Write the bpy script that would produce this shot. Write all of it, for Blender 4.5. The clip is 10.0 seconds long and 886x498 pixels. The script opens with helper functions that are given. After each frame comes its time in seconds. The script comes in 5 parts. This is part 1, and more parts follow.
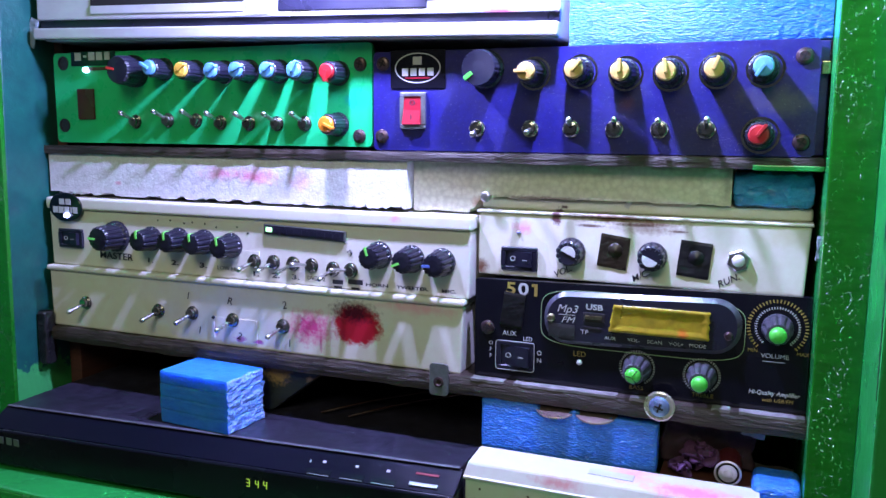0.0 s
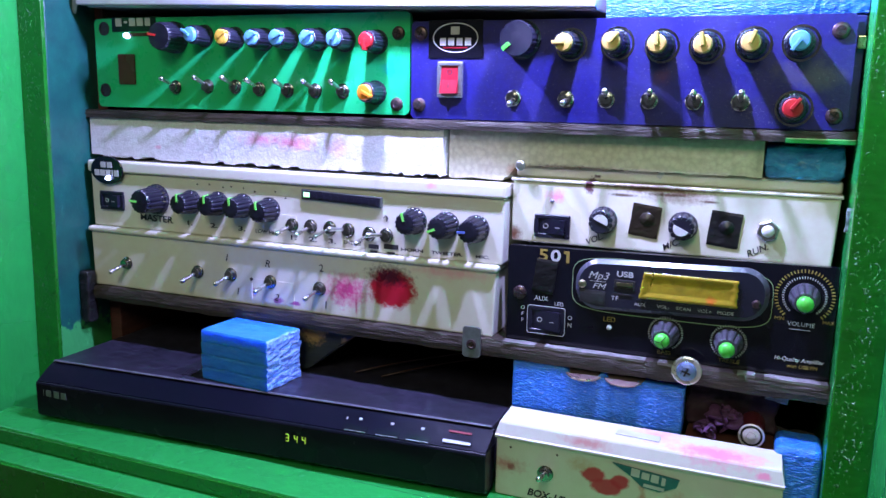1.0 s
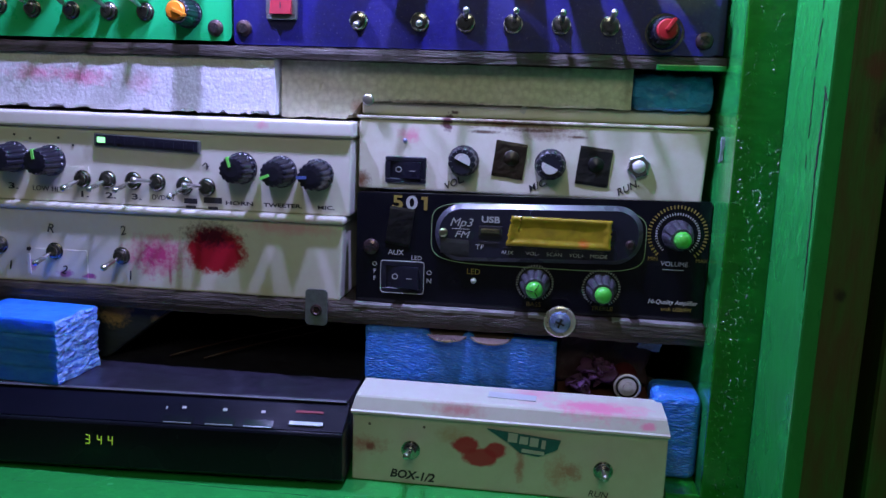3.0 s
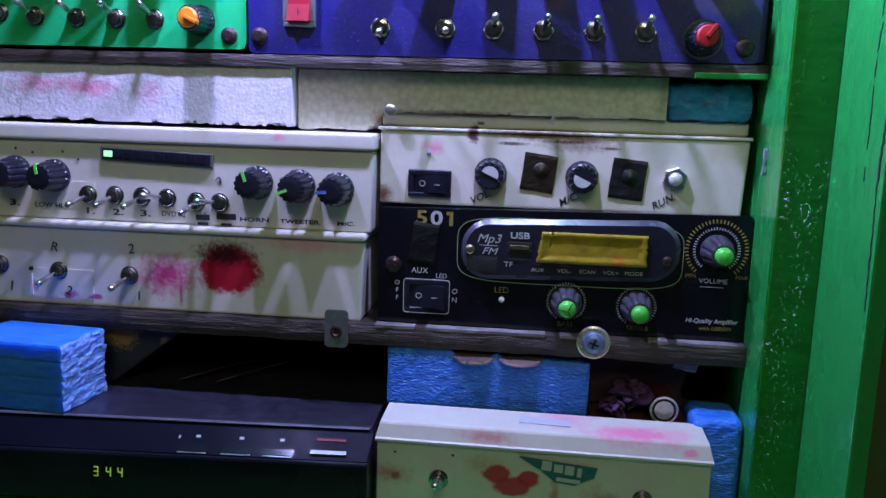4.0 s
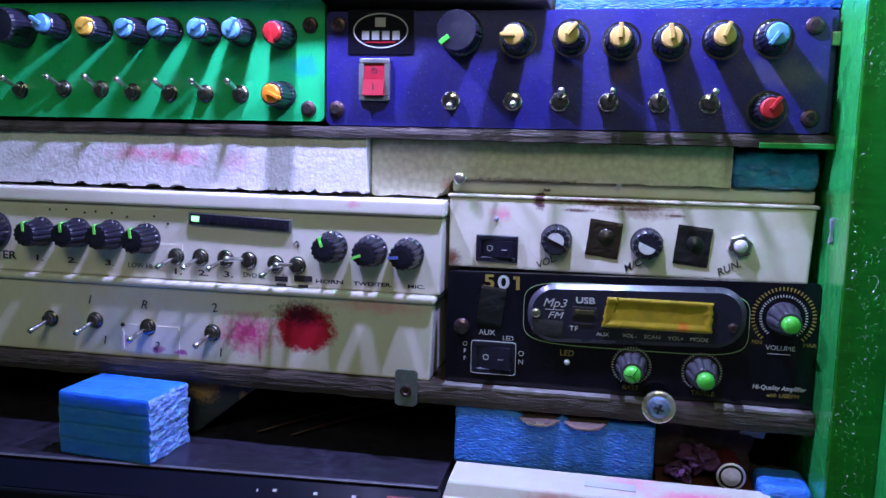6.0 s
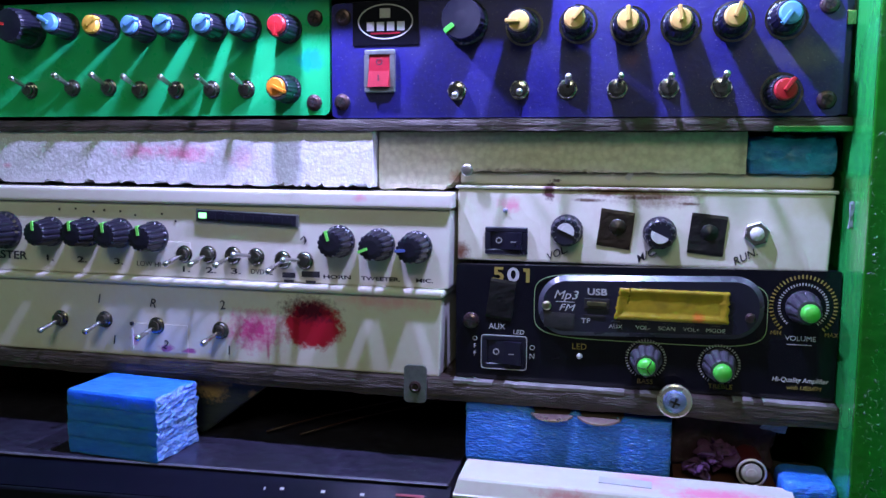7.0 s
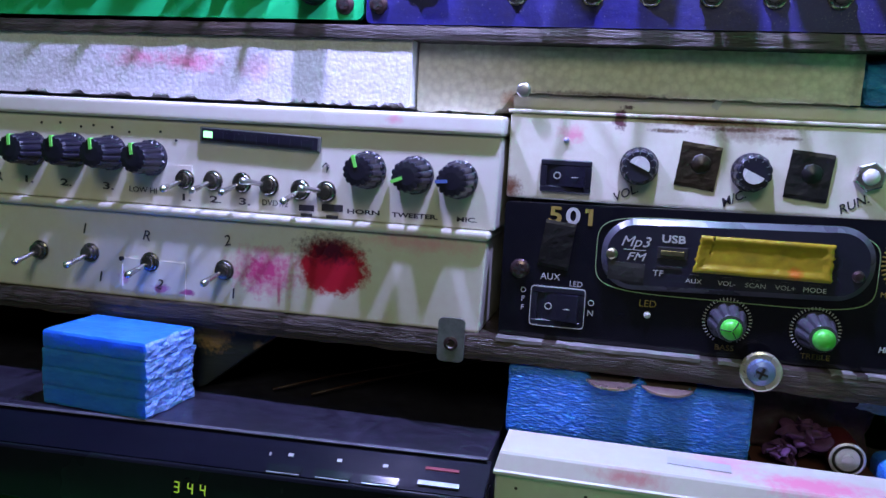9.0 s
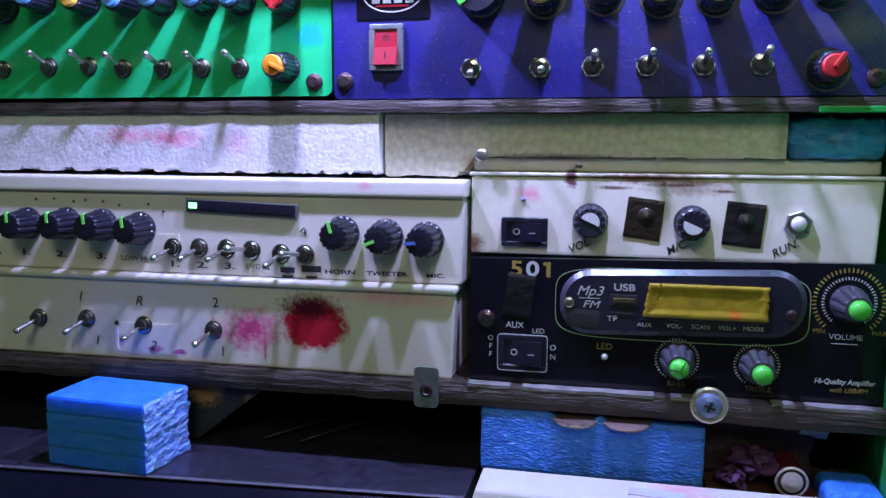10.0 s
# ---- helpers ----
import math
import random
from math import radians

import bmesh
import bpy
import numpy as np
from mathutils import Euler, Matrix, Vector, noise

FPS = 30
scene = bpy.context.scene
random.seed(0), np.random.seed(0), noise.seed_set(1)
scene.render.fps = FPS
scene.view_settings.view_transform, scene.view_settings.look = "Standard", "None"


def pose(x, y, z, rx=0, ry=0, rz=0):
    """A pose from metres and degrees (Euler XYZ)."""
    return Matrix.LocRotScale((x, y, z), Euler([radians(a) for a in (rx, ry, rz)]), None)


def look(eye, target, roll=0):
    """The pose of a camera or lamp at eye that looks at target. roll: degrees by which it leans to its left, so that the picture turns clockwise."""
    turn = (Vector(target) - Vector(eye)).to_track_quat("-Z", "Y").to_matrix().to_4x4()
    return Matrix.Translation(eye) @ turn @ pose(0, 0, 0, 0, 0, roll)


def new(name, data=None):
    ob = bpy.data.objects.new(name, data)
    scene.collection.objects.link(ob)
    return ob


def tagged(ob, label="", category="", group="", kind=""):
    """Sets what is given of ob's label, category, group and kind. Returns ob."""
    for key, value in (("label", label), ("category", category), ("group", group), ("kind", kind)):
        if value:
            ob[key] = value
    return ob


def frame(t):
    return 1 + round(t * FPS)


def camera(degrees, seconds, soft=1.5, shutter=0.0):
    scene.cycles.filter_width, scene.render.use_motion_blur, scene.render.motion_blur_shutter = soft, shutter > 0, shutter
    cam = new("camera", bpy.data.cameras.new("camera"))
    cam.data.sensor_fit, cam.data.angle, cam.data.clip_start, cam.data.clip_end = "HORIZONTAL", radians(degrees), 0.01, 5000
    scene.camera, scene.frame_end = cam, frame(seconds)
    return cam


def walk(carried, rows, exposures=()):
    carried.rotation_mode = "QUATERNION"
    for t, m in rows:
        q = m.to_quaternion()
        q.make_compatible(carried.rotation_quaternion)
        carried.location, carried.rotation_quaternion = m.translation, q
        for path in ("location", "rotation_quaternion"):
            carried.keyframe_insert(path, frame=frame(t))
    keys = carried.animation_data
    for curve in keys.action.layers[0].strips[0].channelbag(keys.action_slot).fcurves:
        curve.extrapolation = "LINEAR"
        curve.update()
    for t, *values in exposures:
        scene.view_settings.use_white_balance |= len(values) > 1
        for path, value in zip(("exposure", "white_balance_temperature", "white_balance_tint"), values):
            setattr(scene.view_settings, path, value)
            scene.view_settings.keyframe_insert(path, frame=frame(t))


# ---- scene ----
cam = camera(57.8, 10.0)
PATH = [
    (0, (0.015, 0.046, 1.191), (-0.713, 1.886, 0.899), 0.4),
    (0.5, (0.015, 0.045, 1.187), (-0.707, 1.876, 0.83), 0.5),
    (1, (0.007, 0.027, 1.194), (-0.743, 1.842, 0.816), 1.0),
    (1.2, (0.002, 0.035, 1.196), (-0.753, 1.854, 0.847), 1.0),
    (1.5, (-0.019, 0.054, 1.185), (-0.665, 1.914, 0.837), 0.8),
    (1.8, (-0.034, 0.069, 1.167), (-0.441, 2.001, 0.846), 1.2),
    (2, (-0.025, 0.078, 1.163), (-0.303, 2.025, 0.797), 1.0),
    (2.5, (-0.033, 0.071, 1.155), (-0.257, 2.025, 0.794), 1.1),
    (2.7, (-0.04, 0.07, 1.148), (-0.265, 2.025, 0.793), 1.6),
    (3.8, (-0.053, 0.105, 1.161), (-0.317, 2.051, 0.777), 1.9),
    (4, (-0.067, 0.096, 1.151), (-0.287, 2.055, 0.81), 1.7),
    (4.5, (-0.085, 0.108, 1.154), (-0.23, 2.085, 0.885), 2.2),
    (5, (-0.094, 0.07, 1.157), (-0.224, 2.051, 0.915), 4.2),
    (5.5, (-0.088, 0.082, 1.159), (-0.322, 2.052, 0.907), 3.4),
    (5.7, (-0.076, 0.083, 1.17), (-0.39, 2.039, 0.899), 2.6),
    (7, (-0.058, 0.092, 1.157), (-0.509, 2.027, 0.929), 0.4),
    (7.5, (-0.056, 0.103, 1.14), (-0.504, 2.038, 0.907), 1.7),
    (8, (-0.066, 0.125, 1.136), (-0.515, 2.057, 0.877), 2.1),
    (8.5, (-0.064, 0.134, 1.133), (-0.518, 2.065, 0.876), 2.1),
    (9, (-0.094, 0.149, 1.128), (-0.536, 2.079, 0.845), 2.9),
    (9.5, (-0.099, 0.138, 1.138), (-0.524, 2.072, 0.855), 2.2),
    (10, (-0.079, 0.123, 1.155), (-0.496, 2.062, 0.898), 0.3),
]
EXPOSURES = [(0, 0.5), (0.5, 0.6), (1.5, 0.55), (1.9, 0.15), (2.2, -0.4), (4.5, -0.5), (5, -0.55), (5.5, -0.32), (7, 0.0), (7.5, -0.08), (8.5, 0.05), (10, -0.12)]
walk(cam, [(t, look(eye, target, roll)) for t, eye, target, roll in PATH], EXPOSURES)

# ---- light and exposure ----
world = bpy.data.worlds.new("night_room")
world.use_nodes = True
world.node_tree.nodes["Background"].inputs[0].default_value = (0.5, 0.55, 0.6, 1)
world.node_tree.nodes["Background"].inputs[1].default_value = 0.01
scene.world = world


def lamp(name, kind, place, watts, colour, size, target=None):
    data = bpy.data.lights.new(name, kind)
    data.energy, data.color = watts, colour
    if kind == "AREA":
        data.size = size
    else:
        data.shadow_soft_size = size
    ob = new(name, data)
    ob.matrix_world = look(place, target) if target else pose(*place)
    return ob


LED_XS, LED_ZS = (-0.245, -0.086), (1.334, 1.366)
LED_YS = (0.472, 0.464)
for led_x, led_y, led_z, watts in zip(LED_XS, LED_YS, LED_ZS, (5.4, 8.0)):
    lamp("led_light", "POINT", (led_x, led_y, led_z - 0.012), watts, (0.44, 0.43, 1.0), 0.0065)
# unseen warm fill, added for the ambient light on the shaded parts
lamp("room_fill_light", "AREA", (0.0, -0.8, 2.05), 5.4, (0.98, 0.98, 0.70), 0.5, (-0.15, 0.5, 1.1))

# ---- materials ----


def node_mat(name):
    m = bpy.data.materials.new(name)
    m.use_nodes = True
    t = m.node_tree
    return m, t, t.nodes["Principled BSDF"]


def add(t, kind, **values):
    n = t.nodes.new(kind)
    for key, value in values.items():
        n.inputs[key].default_value = value
    return n


def coords(t):
    return t.nodes.new("ShaderNodeNewGeometry").outputs["Position"]


def noise_of(t, scale, detail=4.0, rough=0.6, stretch=None):
    n = add(t, "ShaderNodeTexNoise", Scale=scale, Detail=detail, Roughness=rough)
    p = coords(t)
    if stretch:
        mp = t.nodes.new("ShaderNodeMapping")
        mp.inputs["Scale"].default_value = stretch
        t.links.new(p, mp.inputs["Vector"])
        p = mp.outputs["Vector"]
    t.links.new(p, n.inputs["Vector"])
    return n.outputs["Fac"]


def ramp(t, fac, lo, hi):
    r = add(t, "ShaderNodeMapRange", **{"From Min": lo, "From Max": hi})
    t.links.new(fac, r.inputs["Value"])
    return r.outputs["Result"]


def blend(t, fac, a, b):
    m = t.nodes.new("ShaderNodeMix")
    m.data_type = "RGBA"
    for socket, value in ((m.inputs[0], fac), (m.inputs[6], a), (m.inputs[7], b)):
        if isinstance(value, (tuple, list)):
            socket.default_value = (*value, 1) if len(value) == 3 else value
        elif isinstance(value, (int, float)):
            socket.default_value = value
        else:
            t.links.new(value, socket)
    return m.outputs[2]


def times(t, a, b, op="MULTIPLY"):
    m = t.nodes.new("ShaderNodeMath")
    m.operation = op
    for socket, value in zip(m.inputs, (a, b)):
        if isinstance(value, (int, float)):
            socket.default_value = value
        else:
            t.links.new(value, socket)
    return m.outputs[0]


def blot(t, centre, size, edge=0.5, grain=260.0, ragged=0.9):
    """A ragged patch round a place: 1 inside, 0 outside. size: half widths."""
    v = t.nodes.new("ShaderNodeMapping")
    v.vector_type = "POINT"
    s = [1 / a for a in size]
    v.inputs["Scale"].default_value = s
    v.inputs["Location"].default_value = [-c * k for c, k in zip(centre, s)]
    t.links.new(coords(t), v.inputs["Vector"])
    ln = t.nodes.new("ShaderNodeVectorMath")
    ln.operation = "LENGTH"
    t.links.new(v.outputs["Vector"], ln.inputs[0])
    wob = times(t, times(t, noise_of(t, grain, 5.0, 0.7), 0.5, "SUBTRACT"), ragged * 2)
    return ramp(t, times(t, ln.outputs["Value"], wob, "ADD"), 1.0, 1.0 - edge)


def bump(t, bsdf, height, strength, distance):
    b = add(t, "ShaderNodeBump", Strength=strength, Distance=distance)
    t.links.new(height, b.inputs["Height"])
    t.links.new(b.outputs["Normal"], bsdf.inputs["Normal"])
    return b


def surface(name, colour, dark=None, rough=0.5, metal=0.0, grain=300.0, wear=0.5, relief=0.2, depth=0.0004, stretch=None,
            blots=(), rough_var=0.12, spec=0.5, coat=0.0):
    """A plain material with mottling at two scales, fine relief and stains. blots: (centre, half widths, colour, strength, edge, grain)."""
    m, t, b = node_mat(name)
    dark = dark or tuple(c * 0.7 for c in colour)
    fine = noise_of(t, grain, 5.0, 0.65, stretch)
    wide = noise_of(t, grain / 9, 3.0, 0.55)
    c = blend(t, times(t, ramp(t, fine, 0.35, 0.75), wear), colour, dark)
    c = blend(t, times(t, ramp(t, wide, 0.45, 0.75), wear * 0.8), c, dark)
    for centre, half, tint, power, edge, gr in blots:
        c = blend(t, times(t, blot(t, centre, half, edge, gr, 0.45 if edge <= 0.3 else 0.9), power), c, tint)
    t.links.new(c, b.inputs["Base Color"])
    t.links.new(ramp_to(t, wide, rough - rough_var, rough + rough_var), b.inputs["Roughness"])
    b.inputs["Metallic"].default_value = metal
    b.inputs["Specular IOR Level"].default_value = spec
    b.inputs["Coat Weight"].default_value = coat
    b.inputs["Coat Roughness"].default_value = 0.15
    if relief:
        bump(t, b, fine, relief, depth)
    return m


def ramp_to(t, fac, lo, hi):
    r = add(t, "ShaderNodeMapRange", **{"From Min": 0.3, "From Max": 0.7, "To Min": max(lo, 0.02), "To Max": hi})
    t.links.new(fac, r.inputs["Value"])
    return r.outputs["Result"]


def glow(name, colour, strength):
    m, t, b = node_mat(name)
    b.inputs["Base Color"].default_value = (*colour, 1)
    b.inputs["Emission Color"].default_value = (*colour, 1)
    b.inputs["Emission Strength"].default_value = strength
    return m


PINK, RED, RUST = (0.75, 0.12, 0.30), (0.42, 0.01, 0.03), (0.16, 0.05, 0.025)
M = {}
# brushed enamel: gloss paint over uneven wood
M["green_paint"] = surface("green_gloss_paint", (0.022, 0.33, 0.062), (0.016, 0.24, 0.044), 0.24, 0, 150, 0.5, 0.55, 0.0012, (1.0, 1.0, 0.5), coat=0.3)
# darker copy of the cabinet green: shade on front-facing boards put into the colour
M["shaded_green"] = surface("shade_darkened_green_paint", (0.010, 0.175, 0.012), (0.007, 0.12, 0.008), 0.2, 0, 420, 0.5, 0, 0, (0.5, 1.0, 1.2), coat=0.8)
t = M["shaded_green"].node_tree
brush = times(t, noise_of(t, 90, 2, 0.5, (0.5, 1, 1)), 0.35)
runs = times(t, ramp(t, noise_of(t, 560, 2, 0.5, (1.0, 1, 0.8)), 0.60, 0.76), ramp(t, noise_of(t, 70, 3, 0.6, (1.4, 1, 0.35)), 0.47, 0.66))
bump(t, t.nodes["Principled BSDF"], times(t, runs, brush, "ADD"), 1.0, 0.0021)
M["door_paint"] = surface("old_dark_green_paint", (0.024, 0.170, 0.028), (0.075, 0.040, 0.016), 0.42, 0, 75, 0.9, 0.6, 0.0012, (2.2, 1, 0.35), blots=(
    ((0.085, 0.43, 1.170), (0.008, 0.03, 0.007), (0.09, 0.045, 0.02), 0.9, 0.7, 260),
    ((0.092, 0.43, 1.205), (0.004, 0.03, 0.016), (0.012, 0.010, 0.008), 0.9, 0.7, 260),
    ((0.090, 0.43, 1.150), (0.004, 0.03, 0.012), (0.012, 0.010, 0.008), 0.8, 0.7, 260),
    ((0.082, 0.43, 1.075), (0.003, 0.03, 0.004), (0.012, 0.010, 0.008), 0.8, 0.7, 260),
    ((0.112, 0.43, 1.175), (0.006, 0.03, 0.030), (0.10, 0.05, 0.02), 0.8, 0.8, 200),
    ((0.120, 0.43, 1.060), (0.008, 0.03, 0.020), (0.012, 0.010, 0.008), 0.8, 0.8, 200)))
m, t, b = node_mat("teal_overpainted_wood")
M["teal_paint"] = m
edge_z = t.nodes.new("ShaderNodeSeparateXYZ")
t.links.new(coords(t), edge_z.inputs[0])
wav = times(t, times(t, noise_of(t, 130, 5, 0.7), 0.5, "SUBTRACT"), 0.05)
low = ramp(t, times(t, edge_z.outputs["Z"], wav, "ADD"), 1.0, 1.004)
c = blend(t, ramp(t, noise_of(t, 60, 5, 0.6), 0.35, 0.75), (0.010, 0.095, 0.072), (0.008, 0.050, 0.050))
t.links.new(blend(t, low, (0.045, 0.31, 0.085), c), b.inputs["Base Color"])
b.inputs["Roughness"].default_value = 0.3
bump(t, b, noise_of(t, 120, 4, 0.6), 0.5, 0.0012)

M["wood"] = surface("weathered_plywood_edge", (0.060, 0.043, 0.034), (0.012, 0.009, 0.008), 0.52, 0, 120, 1.0, 0.9, 0.002, (0.35, 1, 3.0))
M["dark_wood"] = surface("dark_red_brown_wood", (0.10, 0.028, 0.018), (0.04, 0.012, 0.01), 0.7, 0, 90, 0.9, 0.5, 0.001, (0.5, 0.5, 3))
M["panel_green"] = surface("green_anodised_panel", (0.015, 0.50, 0.16), (0.012, 0.42, 0.13), 0.33, 0.0, 900, 0.35, 0.12, 0.0002,
                           blots=(((-0.236, 0.524, 1.211), (0.010, 0.02, 0.007), (0.01, 0.30, 0.25), 0.8, 0.5, 200),), coat=0.2)
M["panel_blue"] = surface("deep_blue_enamel_panel", (0.012, 0.010, 0.150), (0.007, 0.006, 0.090), 0.40, 0, 330, 0.9, 0.4, 0.0006,
                          blots=(((0.015, 0.522, 1.209), (0.016, 0.02, 0.010), (0.08, 0.07, 0.11), 0.5, 0.5, 160),
                                 ((0.028, 0.522, 1.206), (0.012, 0.02, 0.009), (0.09, 0.085, 0.11), 0.6, 0.6, 120),
                                 ((-0.06, 0.522, 1.207), (0.006, 0.02, 0.006), (0.10, 0.02, 0.05), 0.5, 0.7, 300)), coat=0.35)
M["panel_blue"].node_tree.nodes["Principled BSDF"].inputs["Coat Roughness"].default_value = 0.38
t = M["panel_blue"].node_tree
b = t.nodes["Principled BSDF"]
old = b.inputs["Base Color"].links[0].from_socket
dust = times(t, ramp(t, noise_of(t, 1500, 2, 0.5), 0.64, 0.72), blot(t, (-0.005, 0.522, 1.186), (0.06, 0.05, 0.014), 0.9, 60))
dust = times(t, dust, times(t, ramp(t, noise_of(t, 1100, 2, 0.5), 0.68, 0.75), 0.5), "ADD")
scuff = times(t, ramp(t, noise_of(t, 500, 4, 0.7, (0.25, 1, 1.6)), 0.60, 0.72), ramp(t, noise_of(t, 45, 2, 0.5), 0.45, 0.65))
dust = times(t, dust, times(t, scuff, 0.22), "ADD")
t.links.new(blend(t, dust, old, (0.35, 0.34, 0.42)), b.inputs["Base Color"])
M["ivory"] = surface("ivory_abs_plastic", (0.70, 0.69, 0.62), (0.61, 0.58, 0.48), 0.35, 0, 120, 0.5, 0.06, 0.0003, blots=(
    ((-0.270, 0.515, 1.055), (0.023, 0.05, 0.0150), (0.62, 0.07, 0.25), 1.0, 0.8, 280),
    ((-0.2335, 0.515, 1.0600), (0.0205, 0.05, 0.0150), RED, 1.0, 0.25, 260),
    ((-0.236, 0.515, 1.0690), (0.020, 0.05, 0.0095), (0.06, 0.004, 0.02), 0.95, 0.7, 420),
    ((-0.19, 0.515, 1.076), (0.030, 0.05, 0.006), PINK, 0.45, 0.8, 160),
    ((-0.265, 0.515, 1.120), (0.014, 0.05, 0.004), (0.5, 0.10, 0.2), 0.5, 0.8, 260),
    ((-0.328, 0.515, 1.041), (0.006, 0.05, 0.0025), (0.35, 0.03, 0.25), 0.8, 0.4, 300),
    ((-0.350, 0.515, 1.045), (0.004, 0.05, 0.004), (0.35, 0.05, 0.3), 0.7, 0.6, 300),
    ((-0.313, 0.515, 1.040), (0.005, 0.05, 0.0018), (0.35, 0.03, 0.25), 0.9, 0.4, 300),
    ((-0.262, 0.515, 1.045), (0.0013, 0.05, 0.009), (0.45, 0.05, 0.15), 0.7, 0.6, 300),
    ((-0.205, 0.515, 1.134), (0.005, 0.05, 0.003), PINK, 0.5, 0.8, 300)))
M["cream"] = surface("stained_cream_plastic", (0.70, 0.69, 0.58), (0.58, 0.54, 0.40), 0.35, 0, 140, 0.5, 0.06, 0.0003, blots=(
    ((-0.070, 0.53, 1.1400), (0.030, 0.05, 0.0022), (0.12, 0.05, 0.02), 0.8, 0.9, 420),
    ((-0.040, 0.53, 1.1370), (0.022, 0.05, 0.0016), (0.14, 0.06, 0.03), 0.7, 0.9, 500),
    ((-0.150, 0.53, 1.1060), (0.006, 0.05, 0.0050), (0.16, 0.06, 0.03), 0.7, 0.8, 420),
    ((-0.122, 0.52, 1.131), (0.008, 0.05, 0.005), PINK, 0.6, 0.8, 260),
    ((-0.101, 0.52, 1.139), (0.0035, 0.05, 0.006), (0.10, 0.02, 0.04), 0.95, 0.4, 500),
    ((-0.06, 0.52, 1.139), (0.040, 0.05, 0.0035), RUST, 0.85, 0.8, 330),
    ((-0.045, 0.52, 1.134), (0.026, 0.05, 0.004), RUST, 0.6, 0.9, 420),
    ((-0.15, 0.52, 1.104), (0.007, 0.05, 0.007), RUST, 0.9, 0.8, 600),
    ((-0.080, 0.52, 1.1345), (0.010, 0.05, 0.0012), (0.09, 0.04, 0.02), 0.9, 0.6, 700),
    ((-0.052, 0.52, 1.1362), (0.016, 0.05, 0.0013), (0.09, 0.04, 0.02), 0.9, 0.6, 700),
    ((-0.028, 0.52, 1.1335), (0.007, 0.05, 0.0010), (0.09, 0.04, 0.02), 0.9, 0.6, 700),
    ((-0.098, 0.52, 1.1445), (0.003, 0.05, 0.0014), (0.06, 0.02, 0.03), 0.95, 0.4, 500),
    # olive tint at the right end: the stile's shade put into the colour
    ((0.03, 0.52, 1.135), (0.015, 0.05, 0.010), (0.55, 0.52, 0.30), 0.6, 0.9, 90)))
M["lid"] = surface("stained_white_plastic", (0.56, 0.54, 0.48), (0.46, 0.43, 0.35), 0.4, 0, 140, 0.45, 0.08, 0.0003, blots=(
    ((-0.010, 0.488, 0.994), (0.030, 0.010, 0.012), PINK, 0.75, 0.7, 170),
    ((-0.045, 0.498, 0.994), (0.016, 0.012, 0.012), PINK, 0.5, 0.9, 200),
    ((-0.105, 0.515, 0.996), (0.014, 0.008, 0.012), PINK, 0.45, 0.9, 200),
    ((-0.085, 0.480, 0.989), (0.018, 0.012, 0.004), (0.45, 0.10, 0.12), 0.7, 0.8, 260),
    ((-0.135, 0.478, 0.965), (0.016, 0.02, 0.006), (0.40, 0.06, 0.07), 0.7, 0.9, 300),
    ((-0.0860, 0.478, 0.974), (0.012, 0.02, 0.006), (0.42, 0.24, 0.12), 0.6, 0.8, 260),
    ((-0.0790, 0.478, 0.9690), (0.0085, 0.02, 0.0055), RED, 0.95, 0.25, 110),
    ((-0.0630, 0.478, 0.9680), (0.0065, 0.02, 0.0050), RED, 0.95, 0.25, 110),
    ((-0.0715, 0.478, 0.9635), (0.0110, 0.02, 0.0058), RED, 0.95, 0.25, 110),
    ((-0.1310, 0.478, 0.9640), (0.0030, 0.02, 0.0030), (0.25, 0.04, 0.05), 0.8, 0.5, 400),
    ((-0.0225, 0.478, 0.9590), (0.0065, 0.02, 0.0060), (0.40, 0.12, 0.10), 0.7, 0.6, 260),
    ((-0.030, 0.478, 0.958), (0.008, 0.02, 0.012), (0.45, 0.15, 0.10), 0.6, 0.8, 260),
    ((-0.050, 0.478, 0.960), (0.003, 0.02, 0.012), (0.40, 0.10, 0.08), 0.7, 0.7, 260),
    ((0.015, 0.478, 0.988), (0.005, 0.02, 0.003), PINK, 0.7, 0.6, 260)))
M["black_panel"] = surface("black_gloss_panel", (0.004, 0.004, 0.008), (0.008, 0.008, 0.014), 0.20, 0, 260, 0.6, 0.1, 0.0002, spec=0.4, coat=0.1)
M["module"] = surface("black_gloss_plastic", (0.014, 0.014, 0.028), (0.009, 0.009, 0.016), 0.33, 0, 260, 0.5, 0.05, 0.0002, coat=0.5)
M["black"] = surface("black_knob_plastic", (0.008, 0.008, 0.018), (0.014, 0.014, 0.026), 0.36, 0, 500, 0.6, 0.12, 0.0002)
M["rubber"] = surface("black_tape", (0.014, 0.014, 0.016), (0.03, 0.03, 0.03), 0.45, 0, 220, 0.7, 0.5, 0.0006)
M["tape_black"] = surface("black_tape_skin", (0.006, 0.006, 0.007), (0.010, 0.010, 0.010), 0.38, 0, 220, 0.7, 0.3, 0.0004)
M["tape_brown"] = surface("dark_brown_tape", (0.030, 0.021, 0.010), (0.010, 0.008, 0.006), 0.24, 0, 160, 0.9, 0.6, 0.0008)
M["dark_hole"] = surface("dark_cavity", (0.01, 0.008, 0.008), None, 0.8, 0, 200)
M["bushing"] = surface("nickel_bushing", (0.42, 0.41, 0.40), (0.14, 0.13, 0.12), 0.22, 1.0, 700, 0.7, 0.1, 0.0002)
M["chrome"] = surface("worn_nickel", (0.66, 0.65, 0.63), (0.34, 0.31, 0.28), 0.29, 1.0, 700, 0.6, 0.1, 0.0002)
